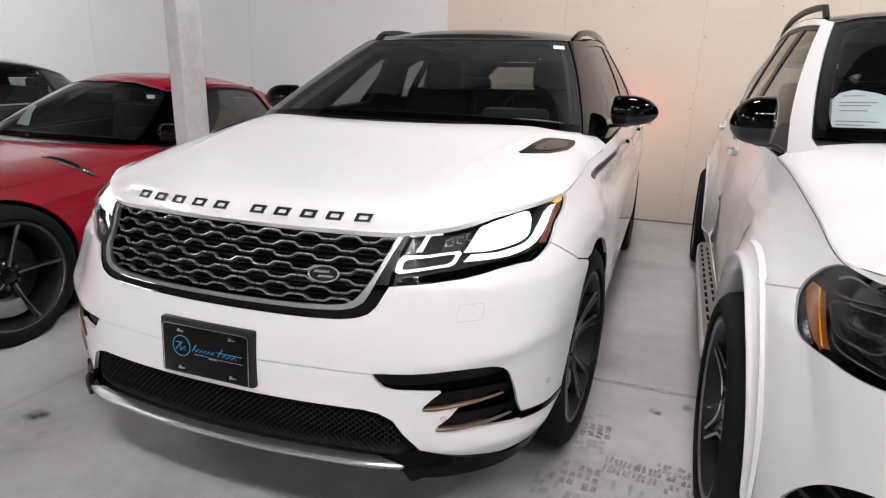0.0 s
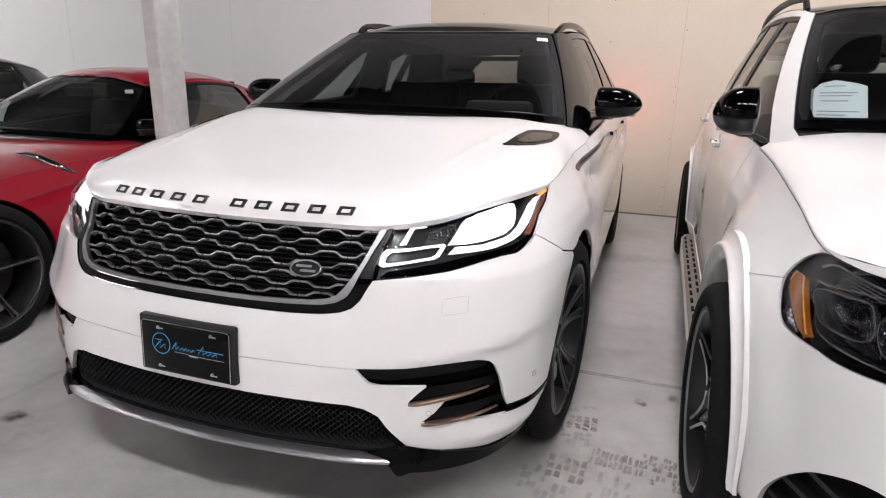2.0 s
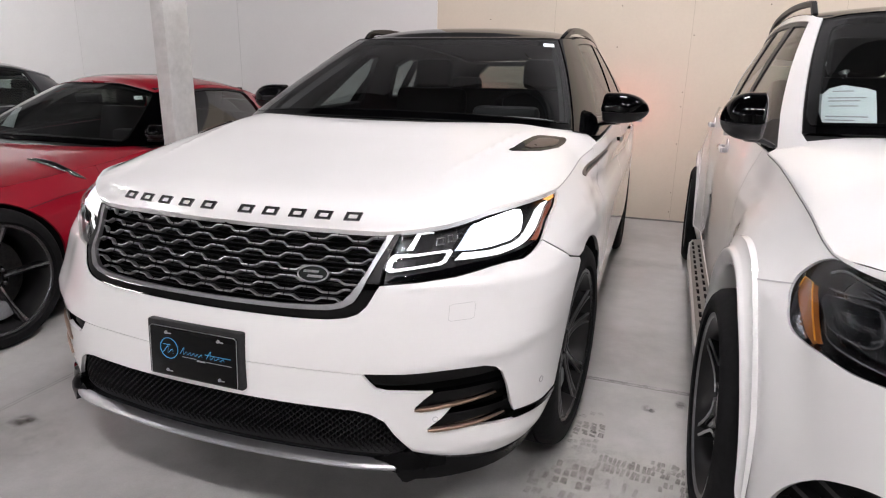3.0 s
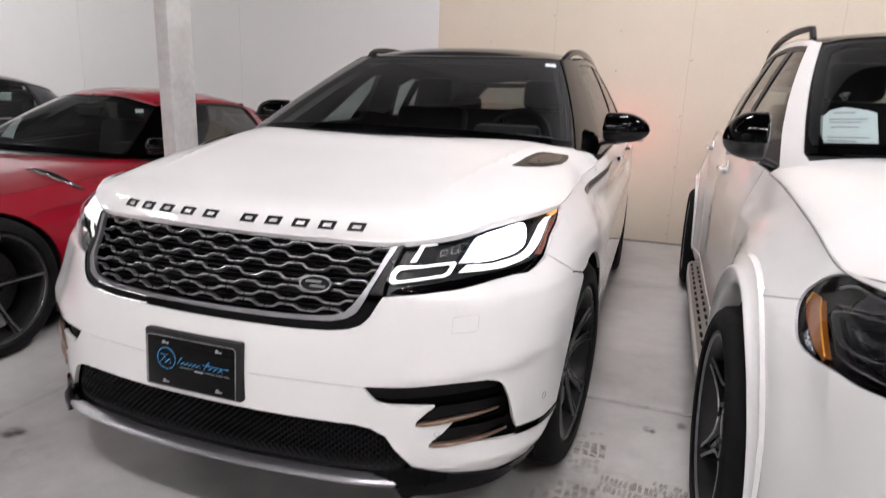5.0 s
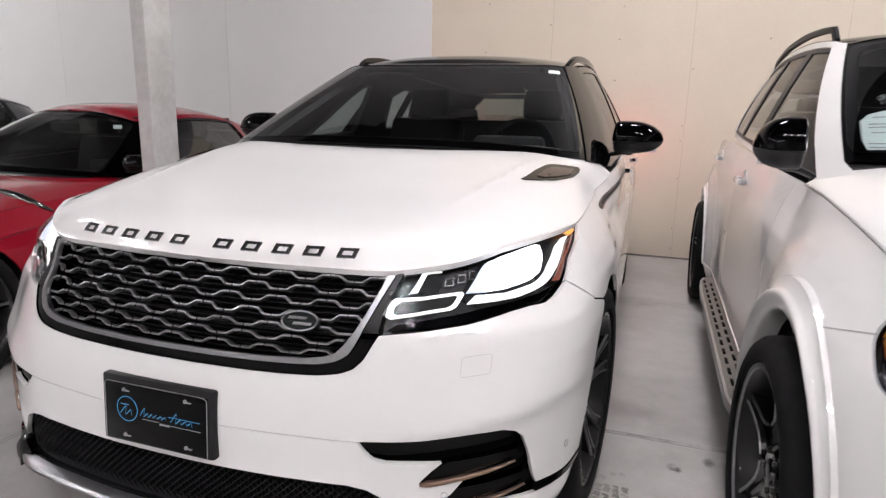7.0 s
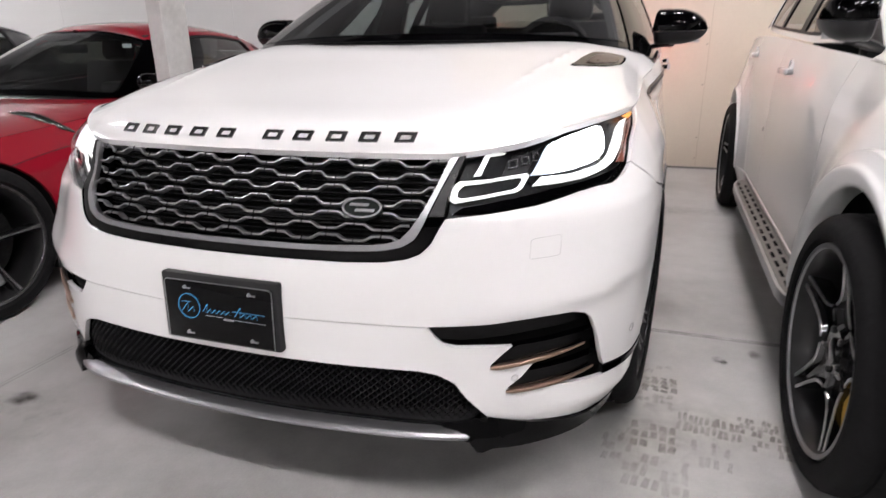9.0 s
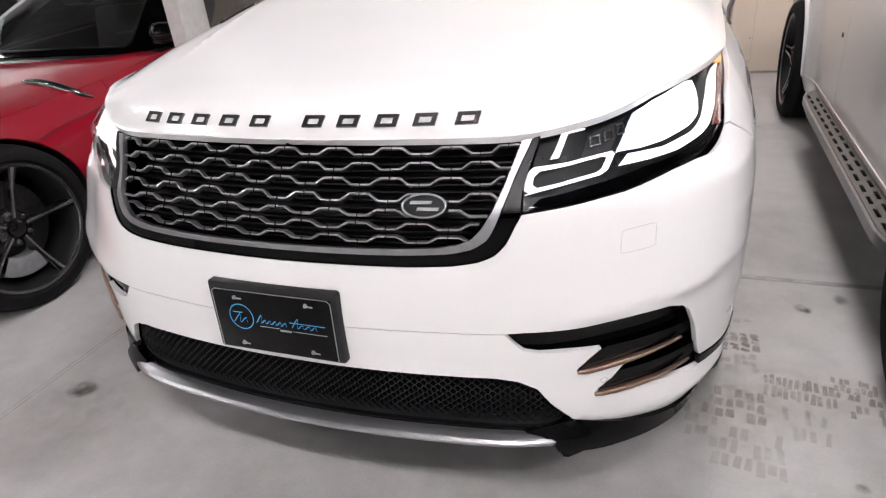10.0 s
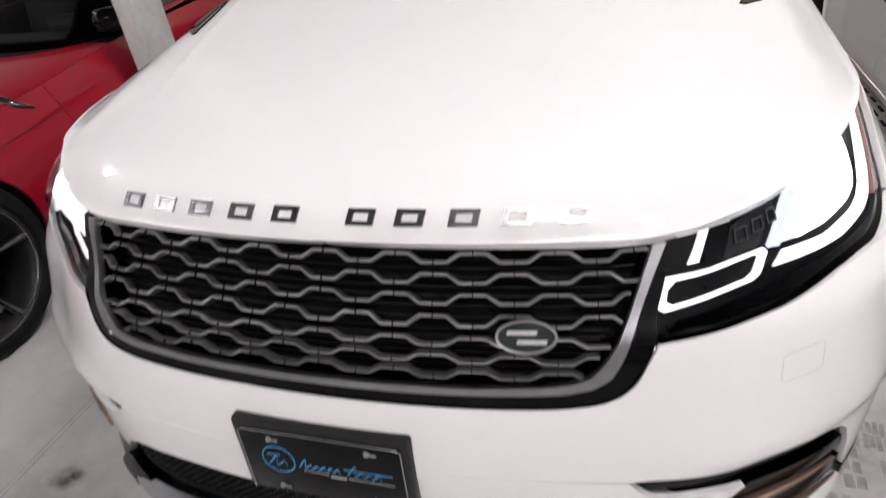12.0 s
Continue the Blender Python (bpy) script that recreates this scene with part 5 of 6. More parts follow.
# inner trim of pillars, roof edge and hatch
for sg in (1, -1):
    pair = ([(K[5] - .235, .18), (K[5] - .193, .42), (K[5] - .198, .68), (K[5] - .151, .83), (K[5] + .03, .835), (K[5] + .214, .62), (K[5] + .40, .29), (K[5] + .407, .185)],
            [(K[5] + .94, .205), (K[5] + .827, .44), (K[5] + .655, .71), (K[5] + .79, .825), (K[5] + 1.125, .81), (K[5] + 1.297, .49), (K[5] + 1.377, .275), (K[5] + 1.247, .195)]) if sg < 0 else (
        [(K[4] + .16, .10), (K[4] + .24, .90), (K[5] + .40, .90), (K[5] + .40, .10)], [(K[5] + .53, .10), (K[5] + .53, .90), (K[7] - .19, .90), (K[7] - .08, .10)])
    panel("inner_trim", C, [(K[3] - .01, -.3), (K[3] - .01, 1.02), (C.s[-1], 1.02), (C.s[-1], -.3)], CABIN, suv, "black inner trim", holes=[
        *pair, [(K[9] + .26, .30), (K[9] + .26, .74), (K[9] + .36, .97), (C.s[-1] - .001, .985), (C.s[-1] - .001, .24), (K[9] + .34, .24)]], step=.06, lip=.03, off=-.05, sgn=sg)
for y, sp in ((.87, 15), (3.74, 40)):
    for sg in (1, -1):
        wheel(suv, (sg * .812, y, .372), .372, .265, .272, 5, .46, RIM_SMOKE, RIM_EDGE, sg, CAST, sp, .035, -5 if y < 1 else 0, .044, False, RIM_SMOKE, ((-.98, -.86, -.58, -.46), (.46, .58, .86, .98)))



def squiggle(x0, x1, z, amp, loops, lean, first=2.4):
    """A thin printed wave that begins with a taller hump."""
    t = np.linspace(0, 1, 30 * loops)
    tall = 1 + (first - 1) * np.exp(-(t * loops / .8) ** 2)
    h = amp * tall * (.5 - .5 * np.cos(t * loops * 2 * math.pi)) - amp * .3
    pts = np.stack([x0 + (x1 - x0) * t + lean * h, 0 * t - .0127, z + h], 1)
    wide = .75 + .35 * np.sin(t * loops * 2 * math.pi)
    Geo().sweep(pts, np.tile((0, -1.0, 0), (len(t), 1)), [(-.0009, 0), (-.0009, .0004), (.0009, .0004), (.0009, 0)], scale=wide).done("print_squiggle", BLUE, plate, "blue printed squiggle")


squiggle(-.042, .034, -.002, .0085, 6, .45, 2.9)
squiggle(.046, .108, -.003, .0085, 4, .45, 3.4)
squiggle(-.100, -.064, -.004, .012, 2, .5, 1.9)


# ---- the cars beside it ----
def coach(car, S, lacquer, axles, ra, za, doors, low, hood, spine, hood_end, low_line, high_line, wa, crown, panes, roof_mat, frame_mat, pane_mat, screen_mat, hood_power=6.0, sill=BLACK, pillar=None, lamp_holes=(), pe=(.03, .06), foot=0.0, frit=.035):
    """Body, bonnet, cabin and roof of a car from its shell. wa: knots at which the front pillar begins and ends; panes: side windows as (first, last) stretches."""
    front, rear = (S.at_y(y) for y in axles)
    af, ar = arch(front, za, ra, low), arch(rear, za, ra, low)
    end = S.end - .001
    d = [S.at_y(y) for y in doors]

    def top(a, b, n=12):
        return [(s, float(S.top(s)) - .002) for s in np.linspace(a, b, n)]

    def zarch(s, c):
        return float(za + math.sqrt(max(0, ra ** 2 - (s - c) ** 2)))
    for sg in (1, -1):
        fore = [(0, low)] + [q for q in af if q[0] <= d[0] - .01] + ([(d[0] - G, low)] if front + ra < d[0] else [(d[0] - G, zarch(d[0] - G, front))]) + top(d[0] - G, 0, 24)
        panel("front_body", S, fore, lacquer, car, "front bumper and wing skin", holes=lamp_holes, step=.02, sgn=sg)
        for i in range(len(d) - 1):
            s0, s1 = d[i] + G, d[i + 1] - G
            lowline = [(s0, low)] + ([(s1, low)] if s1 < rear - ra else [q for q in ar if q[0] < s1 - .01] + [(s1, zarch(s1, rear))])
            door = panel("front_door" if i == 0 else "rear_door", S, lowline + top(s1, s0), lacquer, car, "door skin", step=.05, sgn=sg)
        back = top(end, d[-1] + G, 20) + ([(d[-1] + G, zarch(d[-1] + G, rear))] if d[-1] > rear - ra else [(d[-1] + G, low)]) + [q for q in ar if q[0] > d[-1] + .02] + [(end, low)]
        panel("rear_body", S, back, lacquer, car, "rear body skin", step=.06, sgn=sg)
        panel("sill", S, [(front + ra, low + .01), (rear - ra, low + .01), (rear - ra, low - .09), (front + ra, low - .09)], sill, car, "sill", step=.07, lip=.05, off=.004, sgn=sg)
        for pts in (af, ar):
            e = np.array(pts)
            p, _ = surface(S, e[:, 0] * sg, e[:, 1], -.004)
            q = p.copy()
            q[:, 0] -= sg * .32
            Geo().add(list(p) + list(q), [(i, i + 1, len(p) + i + 1, len(p) + i) for i in range(len(p) - 1)]).done("wheel_liner", WELL, car, "black wheel arch liner")
            m = q.mean(0)
            Geo().box((m[0] - sg * .02, m[1], za + .12), (.04, 2 * ra, .56)).done("liner_back", WELL, car)
    Geo().box((0, (axles[0] + axles[1]) / 2, low - .02), (1.5, axles[1] - axles[0] + 1.4, .08)).done("underbody", WELL, car, "black underbody")
    h1 = S.at_y(hood_end)
    hd = Fan(lambda u: S(u, S.top(np.abs(u)) - .001), hood, hood_power, spine, h1, 1.6)
    us = np.concatenate([-np.linspace(h1, 0, 110)[:-1], np.linspace(0, h1, 110)])
    bonnet = sheet("bonnet", hd, us, np.linspace(0, 1, 34), lacquer, car, "bonnet")
    c = Cabin(low_line, high_line, .02)
    k = c.knots
    a, b = k[wa[0]], k[wa[1]]
    tail = k[wa[2]]
    ws = panel("windscreen", c, both([(0, .05), (a - .04, .05), (a - .02, .12), (a - .02, .92), (a - .04, .96), (0, .96)]), screen_mat, car, "windscreen", step=.06, lip=0)
    ws.visible_shadow = False
    panel("screen_frit", c, both([(0, 1.0), (a, 1.0), (a, 0), (0, 0)]), PIANO, car, "black windscreen border", holes=[both([(0, .075), (a - frit - .015, .075), (a - frit, .14), (a - frit, .9), (a - frit - .02, .945), (0, .945)])], step=.05, lip=.02, off=-.003)
    panel("cowl", c, both([(0, .11), (a, .09), (a, -.05), (0, -.08)]), BLACK, car, "black cowl", step=.05, lip=.02, off=-.014)
    for sg in (1, -1):
        panel("front_pillar", c, [(a - .002 + foot * .45, foot), (a - .002, 0), (a - .002, 1), (b + pe[0], 1), (b + pe[1], 0), (b + pe[1], foot)] if foot else [(a - .002, 0), (a - .002, 1), (b + pe[0], 1), (b + pe[1], 0)], pillar or frame_mat, car, "front pillar", step=.05, lip=.02, off=.003, sgn=sg)
        holes, outs = [], []
        ly, hy = [q[1] for q in low_line], [q[1] for q in high_line]
        for (y0, t0), (y1, t1) in panes:
            u0, u1, w0, w1 = np.interp(y0, ly, k), np.interp(y1, ly, k), np.interp(t0, hy, k), np.interp(t1, hy, k)
            holes.append([(u0, .08), (w0, .90), (w1, .90), (u1, .08)])
            outs.append([(u0 - .01, .06), (w0 - .01, .92), (w1 + .01, .92), (u1 + .01, .06)])
        f, l = holes[0], holes[-1]
        dlo = [(f[0][0] - .03, .05), (f[1][0] - .035, .86), (f[1][0] - .01, .925), (f[1][0] + .04, .94), (l[2][0] - .05, .94), (l[2][0] + .02, .92), (l[3][0] + .035, .20), (l[3][0] + .02, .05)]
        panel("window_frame", c, [(b + pe[1] - .03, 0), (b + pe[0] - .01, 1), (tail, 1), (tail, 0)], frame_mat, car, "window frame", holes=[dlo], step=.04, lip=.015, off=-.003, sgn=sg)
        panel("window_surround", c, dlo, BLACK, car, "black window surround", holes=holes, step=.04, lip=.012, off=-.009, sgn=sg)
        panel("window_lining", c, [(b + pe[1] - .03, 0), (b + pe[0] - .01, 1), (tail, 1), (tail, 0)], CABIN, car, "black lining round the side windows", holes=holes, step=.05, lip=0, off=-.024, sgn=sg)
        for o in outs:
            w = panel("side_window", c, o, pane_mat, car, "side window", step=.07, lip=0, off=-.014, sgn=sg)
            w.visible_shadow = False
        e = c.s[-1]
        panel("rear_pillar", c, [(tail, 0), (e, 0), (e, 1), (tail, 1)], lacquer, car, "rear pillar", holes=[[(tail + .12, .14), (e - .001, .12), (e - .001, .88), (tail + .12, .86)]], step=.07, lip=0, sgn=sg)
        w = panel("back_window", c, [(tail + .11, .13), (e, .11), (e, .89), (tail + .11, .87)], pane_mat, car, "rear window", step=.07, lip=0, off=-.01, sgn=sg)
        w.visible_shadow = False
    rf = Fan(c.rim, crown, 2.6, (high_line[0][1] + .35, high_line[-1][1] - .3), c.s[-1] - .01, 1.3)
    ru = np.linspace(0, c.s[-1] - .02, 110)
    sheet("roof", rf, np.concatenate([-ru[::-1][:-1], ru]), np.linspace(0, 1, 20), roof_mat, car, "roof skin")
    return bonnet, hd, c


# white wagon with running boards
wagon = thing("white_wagon", "white sport utility car with running boards and amber-edged dark headlamps", "car", WAGON_AT, WAGON_TURN)
S = WAGON
HL = [(1.159, .958), (1.210, .945), (1.248, .925), (1.275, .893), (1.272, .861), (1.240, .825), (1.192, .791), (1.133, .784), (1.056, .790), (.972, .791), (.85, .805), (.72, .82), (.69, .90), (.71, .955), (.90, .966), (1.0, .964), (1.07, .964)]
INTAKE = [(.62, .60), (.76, .615), (.86, .615), (.946, .580), (.998, .545), (1.052, .490), (1.088, .42), (1.085, .35), (1.0, .34), (.62, .34)]
HL = [tuple(q) for q in spline(HL, 102, True)]
INTAKE = [tuple(q) for q in spline(INTAKE, 60, True)]
_, _, WC = coach(
    wagon, S, WHITE, (.97, 3.98), .435, .36, (1.60, 2.74, 3.70), .36,
    ((0, .06, .15, .3, .6, 1.0, 1.4, 1.7), (.99, 1.0, 1.02, 1.045, 1.082, 1.127, 1.170, 1.190)), (.8, 1.25), 1.50,
    [(0, 1.18, 1.17), (.4, 1.22, 1.168), (.70, 1.34, 1.158), (.80, 1.46, 1.148), (.875, 1.66, 1.125), (.905, 2.2, 1.115), (.905, 2.9, 1.14), (.88, 3.6, 1.17), (.83, 4.15, 1.195), (.78, 4.45, 1.2), (.5, 4.72, 1.2), (0, 4.78, 1.2)],
    [(0, 2.12, 1.600), (.35, 2.15, 1.598), (.56, 2.21, 1.592), (.650, 2.28, 1.580), (.68, 2.40, 1.606), (.70, 2.75, 1.632), (.70, 3.2, 1.637), (.69, 3.6, 1.618), (.66, 4.0, 1.57), (.60, 4.3, 1.5), (.4, 4.48, 1.48), (0, 4.52, 1.48)],
    (3, 4, 9), ((2.0, 2.12, 2.25, 2.5, 3.0, 3.6, 4.2, 4.6), (1.60, 1.602, 1.63, 1.655, 1.668, 1.65, 1.58, 1.48)),
    [((1.60, 2.34), (2.52, 2.62)), ((2.62, 2.71), (3.22, 3.10)), ((3.30, 3.18), (4.10, 3.92))], PIANO, WHITE, SIDE_GLASS, SCREEN_GLASS, 7.0, WHITE, None, (HL, INTAKE), (-.055, -.095), -.17, .070)
WK = WC.knots
for sg in (1, -1):
    lamp = panel("headlamp", S, HL, PIANO, wagon, "dark unlit headlamp", step=.025, lip=.0, off=-.048, sgn=sg)
    e = dens(HL, .02)
    e = e.mean(0) + (e - e.mean(0)) * .985
    p0, n0 = surface(S, e[:, 0] * sg, e[:, 1], -.004)
    k = len(p0)
    Geo().add(list(p0) + list(p0 - n0 * .045), [(i, (i + 1) % k, k + (i + 1) % k, k + i) for i in range(k)]).done("lamp_wall", PIANO, lamp, "gloss black lamp rim")
    ln = panel("headlamp_lens", S, HL, UNLIT_LENS, lamp, "clear lens", step=.03, lip=0, off=.0, sgn=sg)
    ln.visible_shadow = False
    panel("side_marker", S, [(1.266, .860), (1.270, .889), (1.230, .888), (1.164, .834), (1.108, .793), (1.120, .785), (1.156, .796), (1.240, .841)], AMBER, lamp, "brown-amber side marker", step=.02, lip=.012, off=-.016, sgn=sg)
    e = dens([(1.268, .868), (1.271, .891), (1.230, .890), (1.164, .836), (1.112, .797)], .006, False)
    p, n = surface(S, e[:, 0] * sg, e[:, 1], -.0135)
    Geo().sweep(p, n, ring(6, .0011, .0016), scale=1 + .35 * (np.arange(len(e)) % 2)).done("marker_edge", AMBER_EDGE, lamp, "bright beaded amber edge")
    # cut facets in the lower corner
    facets = Geo()
    for r in range(6):
        for c in range(3):
            s0, z0 = 1.222 - r * .0125, .826 - r * .0072 - c * .0085
            q, n = surface(S, np.array([s0, s0 - .012, s0 - .012, s0, s0 - .006 + .002 * (c - 1)]) * sg, np.array([z0, z0 - .0070, z0 - .0150, z0 - .0080, z0 - .0075]), -.020)
            q[4] += n[4] * (.003 + .002 * (r % 3))
            facets.add(list(q), [(0, 1, 4), (1, 2, 4), (2, 3, 4), (3, 0, 4)])
    facets.done("corner_reflector", FACETS, lamp, "bright cut corner reflector", 10, True)
    e = spline([(1.176, .928), (1.150, .940), (1.112, .948), (1.05, .949), (.93, .944), (.80, .940)], 60)
    p, n = surface(S, e[:, 0] * sg, e[:, 1], -.012)
    Geo().sweep(p, n, ring(8, .0022, .0030)).done("lamp_brow", CHROME, lamp, "bright brow rod")
    for k in range(3):
        e = spline([(1.118, .940 - k * .005), (1.05, .942 - k * .006), (.93, .936 - k * .006), (.80, .932 - k * .006)], 40)
        p, n = surface(S, e[:, 0] * sg, e[:, 1], -.022)
        Geo().sweep(p, n, ring(6, .0016, .0022)).done("brow_rib", BLOCK, lamp, "dark rib under the brow")
    for pts in ([(1.190, .898), (1.15, .902), (1.09, .912), (1.0, .928), (.90, .934)], [(1.150, .862), (1.125, .835), (1.10, .817), (1.04, .811), (.96, .811), (.85, .820)]):
        e = spline(pts, 48)
        p, n = surface(S, e[:, 0] * sg, e[:, 1], -.024)
        Geo().sweep(p, n, [(-.0022, -.020), (-.0016, .001), (.0016, .001), (.0022, -.020)]).done("lamp_ridge", BLOCK, lamp, "dark chrome ridge")
    for first, pts in ((True, [(1.166, .880), (1.112, .898), (1.04, .908), (.984, .914), (.965, .904), (.946, .864), (.965, .846), (1.02, .839), (1.092, .838), (1.140, .858)]),
                       (False, [(.930, .906), (.86, .910), (.79, .905), (.775, .885), (.785, .858), (.86, .842), (.915, .842), (.935, .862), (.945, .890)])):
        e = spline(pts, 60, True)
        p, n = surface(S, e[:, 0] * sg, e[:, 1], -.018)
        unit = Geo().sweep(p, n, [(-.0013, -.012), (-.0011, .0012), (.0011, .0012), (.0013, -.012)], True).done("projector_unit", BLOCK, lamp, "thin grey frame of a projector")
        c = e.mean(0)
        dome, faces = [], []
        for f, d in ((.97, -.030), (.80, -.038), (.62, -.036), (.50, -.028), (.38, -.020), (.22, -.0155), (.05, -.014)):
            q, _ = surface(S, (c[0] + (e[:, 0] - c[0]) * f) * sg, c[1] + (e[:, 1] - c[1]) * f, d)
            dome += list(q)
        k = len(e)
        for r in range(6):
            faces += [(r * k + i, r * k + (i + 1) % k, (r + 1) * k + (i + 1) % k, (r + 1) * k + i) for i in range(k)]
        Geo().add(dome, faces).done("projector", BOWL, unit, "dark glossy projector bowl", 60)
    # arch flares
    for ax_y in (.965, 3.975):
        sA = S.at_y(ax_y)
        t = np.linspace(math.pi + .02, -.02, 72)
        taper = np.interp(t, (0, 1.9, 2.7, math.pi), (1, 1, .66, .42)) * (1 if ax_y < 1 else .7)
        rad = .468 - .042 * (1 - taper)
        e = np.stack([sA + rad * np.cos(t), .362 + rad * np.sin(t)], 1)
        p, n = surface(S, e[:, 0] * sg, e[:, 1], 0.0)
        p[:, 0] += sg * .020 * (1 - taper) * (ax_y < 1)
        n = np.tile((sg * 1.0, 0, 0), (72, 1))
        sec = [(.050, -.020), (.046, .0005), (.041, .001), (.016, .0135), (.011, .0185), (.007, .026), (.002, .0295), (-.006, .0295), (-.034, .0225), (-.044, .016), (-.048, .006), (-.048, -.05)]
        Geo().sweep(p, n, [(-c * (1 if sg < 0 else -1), o) for c, o in sec], scale=taper).done("arch_flare", WHITE, wagon, "white wheel arch flare", 60)
    # running board with grip slots
    edge = [(.885, 3.26), (.970, 3.26), (1.000, 3.23), (1.022, 3.14), (1.032, 2.9), (1.034, 1.48), (1.023, 1.40), (.985, 1.335), (.94, 1.31), (.885, 1.31)]
    rb = Geo().prism([(sg * x, y) for x, y in edge], lambda u, v, d: (u, v, d), .292, .330).done("running_board", CHROME, wagon, "running board with a bright edge and dark grip slots")
    Geo().prism([(sg * (.955 + (x - .955) * .86), 2.3 + (y - 2.3) * .985) for x, y in edge], lambda u, v, d: (u, v, d), .329, .3335).done("tread_plate", TREAD_PLATE, rb)
    for r in range(3):
        for i in range(16):
            y = 1.43 + i * .108 + (.06 if r == 2 else 0)
            Geo().box((sg * (.936 + r * .032), y, .3350), (.012, .062, .003), .001).done("grip_slot", DARK, rb, "dark grip slot")
    Geo().box((sg * .90, 2.34, .290), (.10, 1.8, .05), .01).done("board_bracket", BLACK, rb)
    panel("mirror_sail", WC, [(WK[4] - .105, -.10), (WK[4] - .095, .10), (WK[4] - .03, .10), (WK[4] + .10, .015), (WK[4] + .10, -.02)], BLACK, wagon, "black mirror base panel", step=.04, lip=.012, off=.004, sgn=sg)
    rail_u = np.linspace(WK[4], WK[9] - .15, 40)
    p = WC.rim(rail_u * sg)
    p[:, 0] -= sg * .02
    p[:, 2] += .004 + .048 * np.clip(np.minimum((rail_u - rail_u[0]) / .05, (rail_u[-1] - rail_u) / .3), 0, 1) ** .6
    Geo().sweep(p, np.tile((0, 0, 1.0), (40, 1)), [(-.011, -.02), (-.012, .0), (-.007, .007), (.007, .007), (.012, 0), (.011, -.02)]).done("roof_rail", BLACK, wagon, "black roof rail")
    side_mirror(wagon, sg, (sg * .985, 1.42, 1.185), (.074, .092, .105), PIANO, (.10, .085), sg * 8)
    for y, z in ((2.45, .994), (3.68, 1.036)):
        q = S(np.array([S.at_y(y) * sg]), np.array([z]))[0]
        hd = new("door_handle")
        hd.parent = wagon
        tagged(hd, "white door handle")
        Geo().box((q[0] + sg * .03, y, z), (.016, .20, .026), .007).done("handle_grip", WHITE, hd)
        for dy in (-.085, .085):
            Geo().box((q[0] + sg * .016, y + dy, z), (.03, .03, .026), .008).done("handle_foot", CHROME, hd)
        Geo().lathe([(-.002, .05), (.004, .048), (.002, .03), (-.012, .001)], 24, "x", (q[0], y, z)).done("handle_cup", WHITE, hd)
    for y, sp in ((.955, 12), (3.975, 30)):
        wheel(wagon, (sg * .892, y, .360), .360, .275, .272, 5, 0, RIM_BLACK, SATIN, sg, YELLOW, sp, .03, 2.5 if y < 1 else 0, .052, True, GRILLE_CHROME)
    q, n = surface(S, np.array([S.at_y(2.82) * sg]), np.array([.69]), .0)
    Geo().box(tuple(q[0]), (.006, .030, .020), .003).done("side_badge", BLOCK, wagon, "small dark side badge")
    a = np.linspace(0, 2 * math.pi, 25)[:-1]
    p, n = surface(S, (1.345 + .011 * np.cos(a)) * sg, .395 + .011 * np.sin(a), .0)
    Geo().sweep(p, n, [(-.0009, -.002), (-.0009, .0012), (.0009, .0012), (.0009, -.002)], True).done("parking_sensor", BLOCK, wagon, "round parking sensor rim")
    # lower intake and bumper seam
    panel("lower_intake", S, INTAKE, DARK, wagon, "black lower intake", step=.04, lip=.0, off=-.04, sgn=sg)
    for z in (.40, .46, .52):
        s = np.linspace(.63, float(np.interp(z, (.34, .42, .49, .545, .58), (1.08, 1.08, 1.045, .99, .94))), 14)
        p, n = surface(S, s * sg, z + .08 * (s - .63), -.02)
        Geo().sweep(p, n, [(-.006, -.02), (-.006, .006), (.006, .006), (.006, -.02)]).done("intake_fin", BLACK, wagon, "black intake fin")
    s = np.linspace(1.272, S.at_y(.965) - .20, 12)
    p, n = surface(S, s * sg, .862 - .27 * (s - 1.29), .0005)
    Geo().sweep(p, n, [(-.0015, -.002), (-.0015, .0008), (.0015, .0008), (.0015, -.002)]).done("bumper_joint", BARS, wagon, "fine bumper joint")
    s = np.linspace(1.130, S.at_y(1.50), 30)
    p, n = surface(S, s * sg, S.top(s) - .006, .0005)
    Geo().sweep(p, n, [(-.0009, -.003), (-.0009, .001), (.0009, .001), (.0009, -.003)]).done("bonnet_joint", BLOCK, wagon, "dark bonnet joint")
panel("radiator_grille", S, both([(0, .45), (.45, .46), (.56, .60), (.60, .80), (.56, .93), (0, .95)]), DARK, wagon, "black radiator grille", step=.05, lip=.02, off=.004)
for x in np.linspace(-.5, .5, 15):
    z = np.linspace(.50, .92, 12)
    p, n = surface(S, 0 * z + x, z, .01)
    Geo().sweep(p, n, [(-.006, -.01), (-.004, .008), (.004, .008), (.006, -.01)]).done("grille_blade", CHROME, wagon, "upright chrome blade")
cabin_fill(wagon, 0, .76, .5, (1.60, 1.10), 2.45, .66, 3.3)
Geo().box((0, 3.1, 1.56), (1.1, 1.8, .02)).done("headlining", CABIN, wagon)
sheet_at = new("window_notice")
sheet_at.parent = wagon
tagged(sheet_at, "printed paper notice hanging behind the windscreen")
panel("notice_paper", WC, [(.831, .295), (.822, .11), (.808, .085), (.655, .088), (.637, .11), (.628, .34), (.66, .362), (.735, .390), (.79, .365)], PAPER, sheet_at, "pale curled paper", step=.03, lip=.002, off=-.026, sgn=-1)
